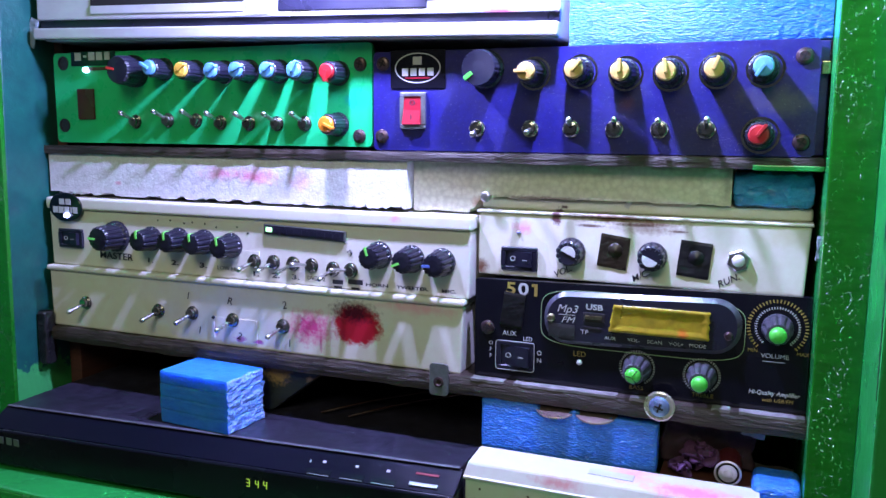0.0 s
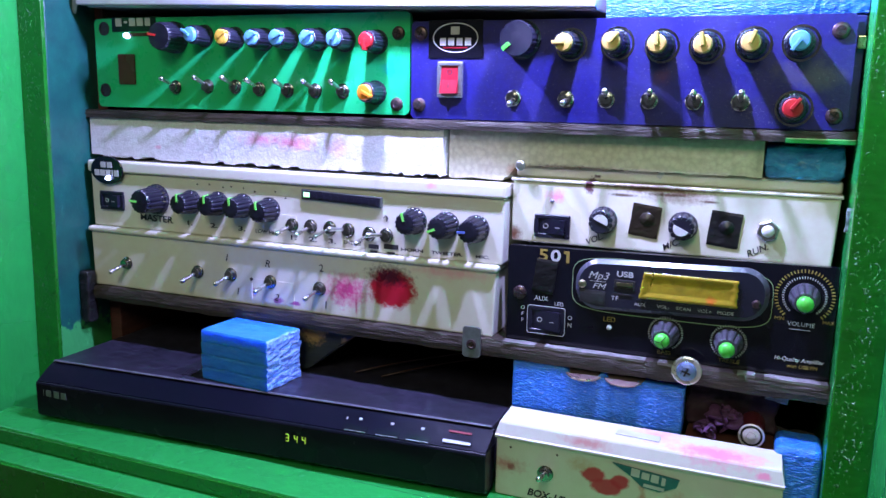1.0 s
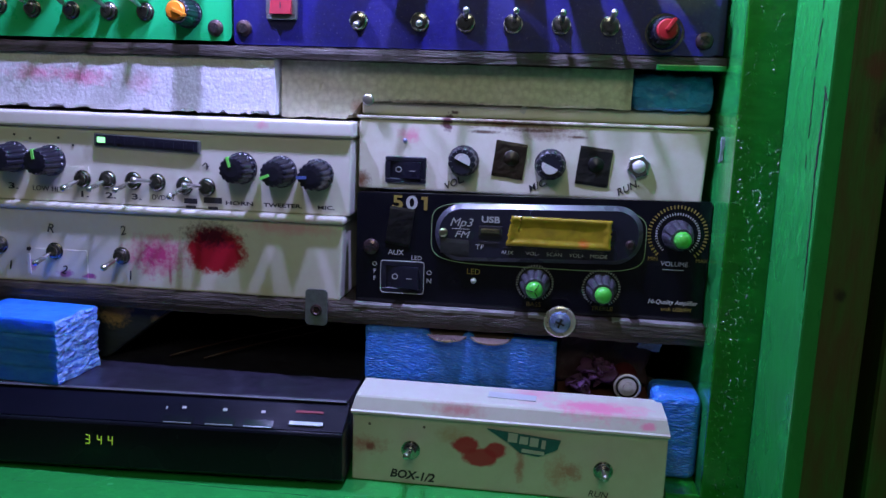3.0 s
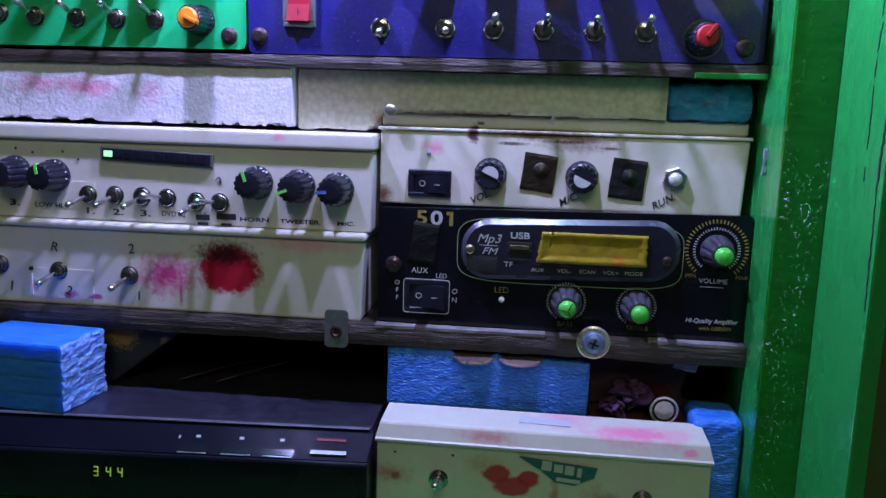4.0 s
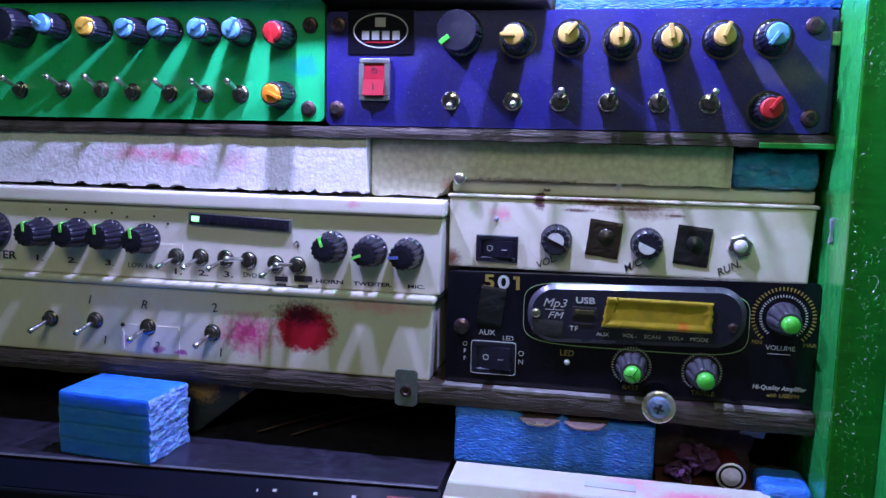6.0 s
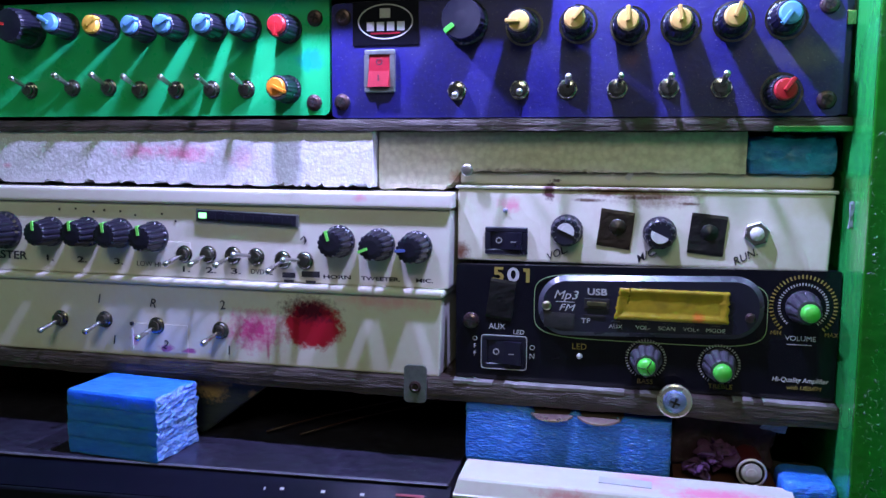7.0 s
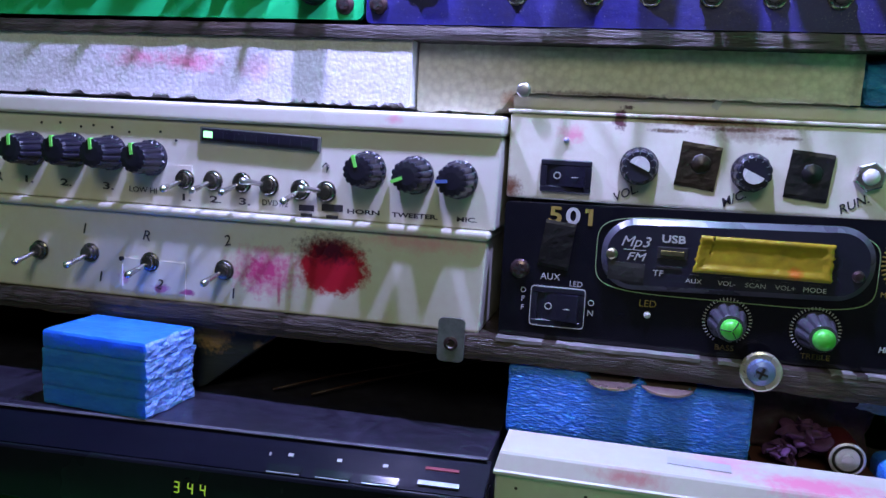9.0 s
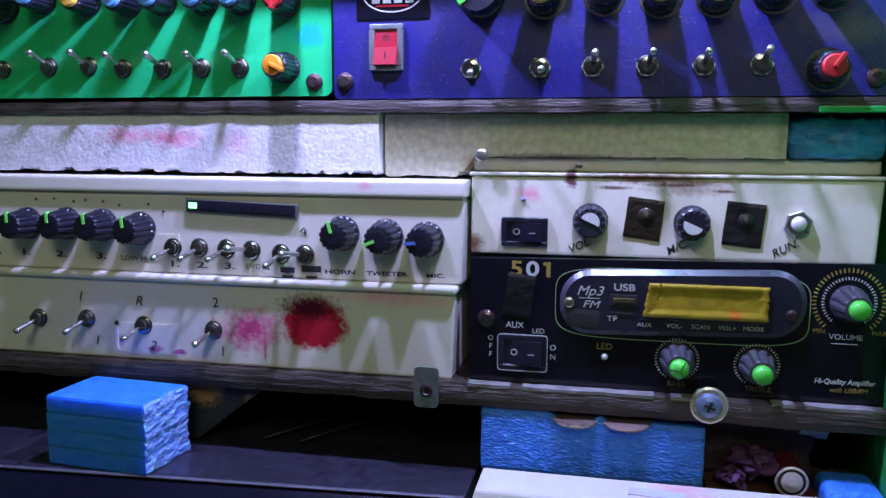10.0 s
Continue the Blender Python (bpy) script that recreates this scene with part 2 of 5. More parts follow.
M["steel"] = surface("grey_zinc_steel", (0.30, 0.33, 0.33), (0.16, 0.18, 0.17), 0.45, 0.8, 400, 0.7, 0.2, 0.0002)
M["dark_screw"] = surface("dark_oiled_screw_steel", (0.125, 0.085, 0.09), (0.05, 0.03, 0.03), 0.36, 0.8, 500, 0.7, 0.2, 0.0002)
M["brass"] = surface("yellowed_zinc_washer", (0.55, 0.50, 0.34), (0.30, 0.25, 0.14), 0.3, 1.0, 500, 0.6, 0.2, 0.0003)
M["coin"] = surface("worn_coin_metal", (0.46, 0.34, 0.31), (0.28, 0.19, 0.16), 0.36, 0.8, 400, 0.6, 0.2, 0.0003)
M["pale"] = surface("pale_print_ink", (0.46, 0.47, 0.47), None, 0.5, 0, 900, 0.4, 0)
M["gold"] = surface("gold_print_ink", (0.28, 0.21, 0.045), None, 0.5, 0, 900, 0.4, 0)
M["lime"] = surface("pale_green_print_line", (0.22, 0.33, 0.17), None, 0.4, 0, 900, 0.3, 0)
M["ink"] = surface("black_ink", (0.02, 0.02, 0.03), None, 0.6, 0, 900, 0.3, 0)
M["white_cap"] = surface("silver_white_cap", (0.75, 0.76, 0.75), (0.5, 0.5, 0.5), 0.3, 0.2, 400, 0.4, 0.05, 0.0002)
M["red_plastic"] = surface("red_switch_plastic", (0.26, 0.008, 0.020), (0.17, 0.005, 0.012), 0.42, 0, 300, 0.5, 0.06, 0.0002, spec=0.2)
M["window_red"] = surface("dark_red_display_window", (0.085, 0.006, 0.012), (0.03, 0.003, 0.006), 0.2, 0, 200)
for key, colour in (("blue", (0.12, 0.34, 0.62)), ("yellow", (0.78, 0.47, 0.07)), ("orange", (0.80, 0.25, 0.02)), ("red", (0.42, 0.015, 0.02)),
                    ("green", (0.08, 0.55, 0.06)), ("cream_yellow", (0.62, 0.41, 0.12))):
    M["cap_" + key] = surface(key + "_knob_cap", colour, tuple(k * 0.75 for k in colour), 0.36, 0, 300, 0.5, 0.06, 0.0002)
M["green_line"] = surface("bright_green_pointer", (0.22, 0.85, 0.15), None, 0.4, 0, 600, 0.2, 0)
M["blue_line"] = surface("blue_pointer", (0.10, 0.16, 0.50), None, 0.4, 0, 600, 0.2, 0)
M["red_line"] = surface("red_pointer", (0.65, 0.03, 0.03), None, 0.4, 0, 600, 0.2, 0)
M["silver"] = surface("silver_painted_plastic", (0.58, 0.58, 0.62), (0.42, 0.42, 0.47), 0.4, 0.2, 200, 0.5, 0.08, 0.0003, (0.3, 1, 1),
                      blots=(((-0.135, 0.51, 1.261), (0.012, 0.05, 0.008), PINK, 0.8, 0.5, 200),))
M["dvd_strip"] = surface("satin_black_plastic", (0.004, 0.004, 0.010), (0.006, 0.006, 0.014), 0.42, 0, 160, 0.4, 0.05, 0.0002, spec=0.04)
M["red_mark"] = surface("dull_red_print", (0.22, 0.012, 0.025), None, 0.6, 0, 600, 0.3, 0)
M["dvd_top"] = surface("dusty_black_steel", (0.034, 0.032, 0.052), (0.007, 0.006, 0.011), 0.36, 0, 150, 1.0, 0.3, 0.0005)
M["dvd_face"] = surface("black_mirror_plastic", (0.006, 0.007, 0.012), (0.010, 0.010, 0.020), 0.26, 0, 160, 0.4, 0.03, 0.0002, spec=0.15)
M["cloth"] = surface("dark_purple_cloth", (0.10, 0.03, 0.11), (0.04, 0.012, 0.04), 0.8, 0, 500, 0.8, 0.5, 0.0006)
M["maroon"] = surface("maroon_battery_sleeve", (0.09, 0.012, 0.018), None, 0.4, 0, 300)
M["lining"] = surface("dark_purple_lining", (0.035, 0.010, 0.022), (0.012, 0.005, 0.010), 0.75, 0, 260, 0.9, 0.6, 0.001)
M["grey_knob"] = surface("charcoal_knob_plastic", (0.050, 0.050, 0.062), (0.030, 0.030, 0.040), 0.42, 0, 500, 0.6, 0.12, 0.0002)
# paler copy of the module's plastic: the led sheen on its bevel as colour
M["bezel"] = surface("painted_bevel_sheen", (0.065, 0.062, 0.085), (0.040, 0.040, 0.055), 0.30, 0, 400, 0.5, 0.05, 0.0002)
M["tin"] = surface("battery_end_tin", (0.72, 0.68, 0.68), (0.50, 0.45, 0.45), 0.36, 0.5, 500, 0.5, 0.1, 0.0002)
M["washer"] = surface("bright_zinc_washer", (0.72, 0.70, 0.60), (0.46, 0.42, 0.30), 0.30, 0.6, 500, 0.6, 0.2, 0.0003)
# lighter grey that paints the highlight line along the player's cover
M["edge_highlight"] = surface("painted_edge_highlight", (0.16, 0.16, 0.20), (0.05, 0.05, 0.07), 0.4, 0.2, 300, 0.9, 0.2, 0.0003, (0.3, 1, 1))
M["wedge_wood"] = surface("dark_grey_green_wood", (0.030, 0.042, 0.038), (0.012, 0.018, 0.018), 0.6, 0, 140, 0.9, 0.5, 0.001, (0.5, 0.5, 2), blots=(
    ((-0.302, 0.521, 1.017), (0.012, 0.03, 0.010), (0.40, 0.25, 0.08), 0.9, 0.6, 420),
    ((-0.277, 0.521, 1.013), (0.0035, 0.03, 0.004), (0.45, 0.30, 0.12), 0.8, 0.6, 420)))
M["cable"] = surface("red_brown_cable", (0.035, 0.012, 0.007), None, 0.5, 0, 300)
# pale so that the unseen walls bounce fill light
M["wall"] = surface("pale_bounce_wall", (0.60, 0.64, 0.58), (0.50, 0.54, 0.48), 0.85, 0, 14, 0.6, 0.3, 0.003)
M["floor"] = surface("grey_cement", (0.22, 0.21, 0.20), (0.14, 0.135, 0.13), 0.8, 0, 12, 0.7, 0.3, 0.003)
M["tape_clear"] = surface("torn_silver_tape", (0.22, 0.27, 0.30), None, 0.4, 0.1, 150, 0.6, 0.4, 0.001)
M["led_glow"] = glow("blue_white_led", (0.45, 0.52, 1.0), 6.0)
M["meter_glow"] = glow("green_meter_segment", (0.35, 1.0, 0.4), 1.6)
M["digit_glow"] = glow("yellow_green_digits", (0.55, 0.8, 0.08), 0.30)
M["lamp_glow"] = glow("led_chip", (0.75, 0.80, 1.0), 30.0)
M["screw_blue"] = surface("blue_reflecting_screw_head", (0.26, 0.34, 0.62), (0.16, 0.22, 0.46), 0.3, 0.5, 500, 0.5, 0.1, 0.0002)
# grey of the worn shelf edge, its lit highlights put into the colour
M["worn_lit_edge"] = surface("worn_board_edge_with_highlight", (0.26, 0.245, 0.25), (0.07, 0.06, 0.055), 0.6, 0, 160, 1.0, 0.5, 0.0008, (0.5, 1, 1))
M["status"] = surface("unlit_led_dome", (0.55, 0.6, 0.55), None, 0.25, 0, 500, 0.3, 0)
M["status_blue"] = surface("unlit_blue_led_dome", (0.30, 0.32, 0.55), None, 0.25, 0, 500, 0.3, 0)


def foam_mat(name, colour, dark, scale, stretch, depth=0.0008, rough=0.3, power=0.6, soft=0.6, glint=0.45):
    """Expanded foam: closed cells and fibres along its length; glints are painted in as pale flecks."""
    m, t, b = node_mat(name)
    v = add(t, "ShaderNodeTexVoronoi", Scale=scale)
    mp = t.nodes.new("ShaderNodeMapping")
    mp.inputs["Scale"].default_value = stretch
    t.links.new(coords(t), mp.inputs["Vector"])
    t.links.new(mp.outputs["Vector"], v.inputs["Vector"])
    n = noise_of(t, scale * 0.7, 5, 0.7, stretch)
    wide = noise_of(t, scale * 0.09, 3, 0.6)
    h = times(t, v.outputs["Distance"], times(t, n, times(t, wide, 1.5), "ADD"), "ADD")
    c = blend(t, ramp(t, n, 0.35, 0.75), colour, dark)
    pale = tuple(0.45 * k + 0.40 for k in colour)
    c = blend(t, times(t, ramp(t, noise_of(t, scale * 0.55, 3, 0.6, stretch), 0.60, 0.76), glint), c, pale)
    t.links.new(c, b.inputs["Base Color"])
    b.inputs["Roughness"].default_value = rough
    b.inputs["Subsurface Weight"].default_value = soft
    b.inputs["Subsurface Radius"].default_value = (0.002, 0.004, 0.009)
    b.inputs["Subsurface Scale"].default_value = 1.0
    bump(t, b, h, power, depth)
    return m


M["blue_foam"] = foam_mat("blue_pe_foam", (0.05, 0.26, 0.82), (0.02, 0.15, 0.62), 800, (0.45, 1, 1.3), 0.0010, 0.28, 0.8)
M["smooth_foam"] = foam_mat("smooth_blue_foam_skin", (0.032, 0.235, 0.88), (0.014, 0.145, 0.74), 420, (0.25, 0.6, 1.0), 0.0004, 0.45, 0.3, 0.9, 0.12)
M["sheet_foam"] = foam_mat("blue_foam_sheet_skin", (0.020, 0.17, 0.62), (0.010, 0.10, 0.46), 900, (0.4, 1, 1.3), 0.0009, 0.4, 0.7, 0.5, 0.3)
M["torn_foam"] = foam_mat("torn_pale_blue_foam", (0.26, 0.42, 0.86), (0.10, 0.26, 0.74), 520, (0.8, 0.8, 1.1), 0.0011, 0.35, 0.8, 0.5)
M["blue_wrap"] = foam_mat("crumpled_blue_film", (0.05, 0.36, 0.70), (0.015, 0.15, 0.42), 130, (0.6, 1, 1.2), 0.0050, 0.14, 0.9, 0.2)


def eps_mat(name, colour, dark, blots, bead):
    m, t, b = node_mat(name)
    v = add(t, "ShaderNodeTexVoronoi", Scale=bead)
    t.links.new(coords(t), v.inputs["Vector"])
    n = noise_of(t, 240, 6, 0.75)
    c = blend(t, ramp(t, n, 0.4, 0.75), colour, dark)
    c = blend(t, times(t, ramp(t, v.outputs["Distance"], 0.35, 0.75), 0.4 if bead < 310 else 0.2), c, tuple(k * 0.72 for k in dark))
    for centre, half, tint, power, edge, gr in blots:
        c = blend(t, times(t, blot(t, centre, half, edge, gr), power), c, tint)
    t.links.new(c, b.inputs["Base Color"])
    b.inputs["Roughness"].default_value = 0.45
    crag = times(t, noise_of(t, 170, 4, 0.7), 0.9)
    bump(t, b, times(t, times(t, times(t, v.outputs["Distance"], -0.5 if bead > 310 else -0.9), n, "ADD"), crag, "ADD"), 0.42, 0.0007)
    return m


M["eps_white"] = eps_mat("white_polystyrene", (0.72, 0.72, 0.77), (0.58, 0.57, 0.61), (
    ((-0.345, 0.517, 1.159), (0.020, 0.05, 0.006), PINK, 0.6, 0.9, 200),
    ((-0.315, 0.517, 1.158), (0.022, 0.05, 0.007), PINK, 0.7, 0.9, 200),
    ((-0.28, 0.517, 1.156), (0.012, 0.05, 0.008), PINK, 0.35, 0.9, 200),
    ((-0.44, 0.517, 1.150), (0.004, 0.05, 0.002), PINK, 0.5, 0.9, 200)), 560)
M["eps_cream"] = eps_mat("yellowed_polystyrene", (0.76, 0.74, 0.60), (0.62, 0.58, 0.44), (
    ((-0.152, 0.533, 1.1455), (0.006, 0.05, 0.006), (0.45, 0.20, 0.10), 0.8, 0.8, 300),
    ((-0.003, 0.533, 1.160), (0.004, 0.05, 0.014), (0.30, 0.26, 0.20), 0.7, 0.9, 300),
    ((-0.110, 0.533, 1.1495), (0.045, 0.05, 0.0018), (0.10, 0.05, 0.03), 0.8, 0.8, 300)), 290)
m, t, b = node_mat("yellow_polyimide_tape")
M["kapton"] = m
n = noise_of(t, 130, 4, 0.6)
c = blend(t, ramp(t, n, 0.35, 0.7), (0.38, 0.27, 0.02), (0.24, 0.175, 0.02))
c = blend(t, times(t, blot(t, (-0.022, 0.517, 1.076), (0.004, 0.02, 0.0035), 0.6, 400), 0.8), c, (0.55, 0.12, 0.02))
t.links.new(c, b.inputs["Base Color"])
b.inputs["Roughness"].default_value = 0.16
bump(t, b, n, 0.4, 0.0006)

# ---- building helpers ----


def place_of(ob):
    p = Vector((0, 0, 0))
    while ob:
        p += Vector(ob.location)
        ob = ob.parent
    return p


def thing(name, at, label, category, group="", kind=""):
    ob = new(name)
    ob.location = at
    ob.empty_display_size = 0.01
    return tagged(ob, label, category, group, kind)


def to_mesh(bm, name, material, smooth=False):
    me = bpy.data.meshes.new(name)
    bmesh.ops.recalc_face_normals(bm, faces=bm.faces)
    bm.to_mesh(me)
    bm.free()
    for f in me.polygons:
        f.use_smooth = smooth
    me.materials.append(M[material])
    return me


def part(name, bm, material, parent=None, label="", smooth=False):
    """One mesh object, built in world places, under a thing or a part."""
    if parent:
        bmesh.ops.translate(bm, vec=-place_of(parent), verts=bm.verts)
    ob = new(name, to_mesh(bm, name, material, smooth))
    ob.parent = parent
    return tagged(ob, label)


def put(name, me, parent, at, turn=(0, 0, 0), label=""):
    """A part from a shared mesh."""
    ob = new(name, me)
    ob.parent = parent
    ob.location = Vector(at) - place_of(parent)
    ob.rotation_euler = [radians(a) for a in turn]
    return tagged(ob, label)


def box(x0, x1, y0, y1, z0, z1, bevel=0.0, bm=None, seg=2):
    own = bmesh.new()
    bmesh.ops.create_cube(own, size=1)
    for v in own.verts:
        v.co = Vector((x0 + (x1 - x0) * (v.co.x + 0.5), y0 + (y1 - y0) * (v.co.y + 0.5), z0 + (z1 - z0) * (v.co.z + 0.5)))
    if bevel:
        bmesh.ops.bevel(own, geom=own.edges[:], offset=bevel, segments=seg, affect="EDGES", profile=0.6)
    if bm is None:
        return own
    me = bpy.data.meshes.new("tmp")
    own.to_mesh(me)
    own.free()
    bm.from_mesh(me)
    bpy.data.meshes.remove(me)
    return bm


def lathe(profile, n=32, flutes=0, depth=0.0, flute_to=99, bm=None):
    """Turned round the y axis: rows (radius, distance to the front). The flutes cut the rows up to flute_to."""
    bm = bm or bmesh.new()
    rings = []
    for k, (r, d) in enumerate(profile):
        ring = []
        for i in range(n):
            a = 2 * math.pi * i / n
            rr = r
            if flutes and 0 < k <= flute_to:
                rr = r - depth * (0.5 + 0.5 * math.cos(flutes * a)) ** 3
            ring.append(bm.verts.new((rr * math.sin(a), -d, rr * math.cos(a))))
        rings.append(ring)
    for a, b in zip(rings, rings[1:]):
        for i in range(n):
            bm.faces.new((a[i], a[(i + 1) % n], b[(i + 1) % n], b[i]))
    bm.faces.new(rings[-1])
    bm.faces.new(rings[0])
    return bm


def moved(bm, at=(0, 0, 0), turn=(0, 0, 0)):
    bmesh.ops.transform(bm, matrix=pose(*at, *turn), verts=bm.verts)
    return bm


def rough_slab(x0, x1, y0, y1, z0, z1, step=0.003, amount=0.0008, scale=120.0, chip=0.0, chip_bottom=False, seed=0.0):
    """A block whose faces are cut fine and shaken by noise; chip: how far its lower front edge is broken away."""
    bm = bmesh.new()
    nx, ny, nz = (max(1, round((b - a) / step)) for a, b in ((x0, x1), (y0, y1), (z0, z1)))
    ny = min(ny, 10)
    bmesh.ops.create_cube(bm, size=1)
    grid = {}

    def vert(i, j, k):
        key = (i, j, k)
        if key not in grid:
            grid[key] = bm.verts.new((x0 + (x1 - x0) * i / nx, y0 + (y1 - y0) * j / ny, z0 + (z1 - z0) * k / nz))
        return grid[key]

    bmesh.ops.delete(bm, geom=bm.verts[:], context="VERTS")
    for i in range(nx):
        for k in range(nz):
            for j in (0, ny):
                bm.faces.new((vert(i, j, k), vert(i + 1, j, k), vert(i + 1, j, k + 1), vert(i, j, k + 1)))
        for j in range(ny):
            for k in (0, nz):
                bm.faces.new((vert(i, j, k), vert(i + 1, j, k), vert(i + 1, j + 1, k), vert(i, j + 1, k)))
    for j in range(ny):
        for k in range(nz):
            for i in (0, nx):
                bm.faces.new((vert(i, j, k), vert(i, j + 1, k), vert(i, j + 1, k + 1), vert(i, j, k + 1)))
    for (i, j, k), v in grid.items():
        p = v.co * scale + Vector((seed, seed * 2, 0))
        w = noise.noise_vector(p) * amount + noise.noise_vector(p * 3.1) * amount * 0.5
        v.co += w
        if chip and k == 0:
            bite = max(0.0, noise.noise(Vector((v.co.x * 90, seed, v.co.y * 60))) * 0.7 + noise.noise(Vector((v.co.x * 420, seed, v.co.y * 60))) * 0.6 + 0.15)
            v.co.z += chip * bite
        if j == 0 and k in (0, nz):
            v.co.y += amount * 1.2
    return bm


def soften(bm, x0, x1, y0, y1, z0, z1, r):
    """Rounds the corners and edges of a finely cut block."""
    lo, hi = Vector((x0 + r, y0 + r, z0 + r)), Vector((x1 - r, y1 - r, z1 - r))
    for v in bm.verts:
        c = Vector([min(max(p, a), b) for p, a, b in zip(v.co, lo, hi)])
        d = v.co - c
        if d.length > r:
            v.co = c + d * (r / d.length)
    return bm


def lettering(body, size, at, material, parent, angle=0.0, name="lettering", label="", align="CENTER", wide=1.0, slant=0.0, bold=0.0):
    cu = bpy.data.curves.new("text", "FONT")
    cu.body, cu.size, cu.align_x, cu.align_y, cu.extrude, cu.shear, cu.offset = body, size, align, "CENTER", 0.00008, slant, bold
    cu.resolution_u = 3
    tmp = new("text", cu)
    bpy.context.view_layer.update()
    me = bpy.data.meshes.new_from_object(tmp.evaluated_get(bpy.context.evaluated_depsgraph_get()))
    bpy.data.objects.remove(tmp)
    bpy.data.curves.remove(cu)
    me.transform(Matrix.Diagonal((wide, 1, 1, 1)))
    me.transform(pose(0, 0, 0, 90, 0, 0))
    me.transform(pose(0, 0, 0, 0, angle, 0))
    me.materials.clear()
    me.materials.append(M[material])
    return put(name, me, parent, at, (0, 0, 0), label)


def bars(spans, at, material, parent, name="print_bar", angle=0.0):
    """Writing as plain bars: (x, z, width, height) round a place."""
    bm = bmesh.new()
    for x, z, w, h in spans:
        box(x - w / 2, x + w / 2, -0.0003, 0, z - h / 2, z + h / 2, bm=bm)
    return put(name, to_mesh(bm, name, material), parent, at, (0, angle, 0))


def tube(points, radius, n=8):
    bm = bmesh.new()
    rings = []
    pts = [Vector(p) for p in points]
    for i, p in enumerate(pts):
        d = (pts[min(i + 1, len(pts) - 1)] - pts[max(i - 1, 0)]).normalized()
        side = d.cross(Vector((0, 0, 1)) if abs(d.z) < 0.9 else Vector((1, 0, 0))).normalized()
        up = side.cross(d)
        rings.append([bm.verts.new(p + radius * (side * math.cos(2 * math.pi * k / n) + up * math.sin(2 * math.pi * k / n))) for k in range(n)])
    for a, b in zip(rings, rings[1:]):
        for k in range(n):
            bm.faces.new((a[k], a[(k + 1) % n], b[(k + 1) % n], b[k]))
    bm.faces.new(rings[0]), bm.faces.new(rings[-1])
    return bm


# ---- shared small hardware ----
MESH = {}


def cap_mesh(name, r, rise, material):
    bm = lathe([(r, 0), (r, rise * 0.6), (r * 0.85, rise), (r * 0.3, rise * 1.12)], 24)
    box(-r * 0.2, r * 0.2, -rise * 1.8, 0, -r * 0.2, r * 1.22, r * 0.09, bm)
    return to_mesh(bm, name, material, False)


MESH["pot_body"] = to_mesh(lathe([(0.0082, 0), (0.0082, 0.0015), (0.0073, 0.0022), (0.0067, 0.0145), (0.0059, 0.0155)], 48, 18, 0.0005, 3), "knob", "black")
for key in ("blue", "yellow", "orange", "red", "cream_yellow"):
    MESH["cap_" + key] = cap_mesh("cap", 0.0053, 0.0026, "cap_" + key)
MESH["big_body"] = to_mesh(lathe([(0.0116, 0), (0.0118, 0.004), (0.0110, 0.005), (0.0102, 0.017), (0.0094, 0.019), (0.005, 0.0192)], 64, 20, 0.0006, 4), "knob", "black")
MESH["disc_body"] = to_mesh(lathe([(0.0122, 0), (0.0122, 0.002), (0.0112, 0.003), (0.0108, 0.012), (0.0102, 0.0135), (0.004, 0.0132)], 64, 24, 0.0005, 3), "knob", "black")
MESH["flute_body"] = to_mesh(lathe([(0.0092, 0), (0.0092, 0.0022), (0.0084, 0.003), (0.0076, 0.0150), (0.0070, 0.0165), (0.004, 0.0168)], 72, 14, 0.0009, 4), "knob", "black")
MESH["master_body"] = to_mesh(lathe([(0.0118, 0), (0.0118, 0.003), (0.0102, 0.004), (0.0092, 0.0185), (0.0084, 0.020), (0.004, 0.0203)], 72, 16, 0.0009, 4), "knob", "black")
MESH["dial_body"] = to_mesh(lathe([(0.0087, 0), (0.0087, 0.002), (0.0080, 0.0035), (0.0076, 0.0095), (0.0066, 0.0105)], 72, 12, 0.0007, 3), "knob", "black")
MESH["vol_body"] = to_mesh(lathe([(0.0084, 0), (0.0084, 0.002), (0.0077, 0.004), (0.0062, 0.0145), (0.0056, 0.0155)], 72, 9, 0.0012, 3), "knob", "grey_knob")
MESH["ball_cap"] = to_mesh(lathe([(0.0043, 0), (0.0046, 0.0015), (0.0044, 0.003), (0.0036, 0.0044), (0.0021, 0.0052), (0.0007, 0.0055)], 24), "cap", "cap_green", True)


def pointer_mesh(r, h, material, flat=True):
    bm = box(-0.0008, 0.0008, -h - 0.0004, -h + 0.0002, r * 0.25, r * 0.92)
    box(-0.0008, 0.0008, -h - 0.0002, -h * 0.35, r * 0.86, r * 1.02, 0, bm)
    return to_mesh(bm, "pointer", material)


MESH["ptr_green"] = pointer_mesh(0.0075, 0.0168, "green_line")
MESH["ptr_blue"] = pointer_mesh(0.0075, 0.0168, "blue_line")
MESH["ptr_master"] = pointer_mesh(0.0091, 0.0203, "green_line")
MESH["ptr_red"] = pointer_mesh(0.0101, 0.0190, "red_line")
MESH["ptr_disc"] = to_mesh(box(-0.0014, 0.0014, -0.0142, -0.009, 0.005, 0.0110, 0.0004), "pointer", "cap_green")


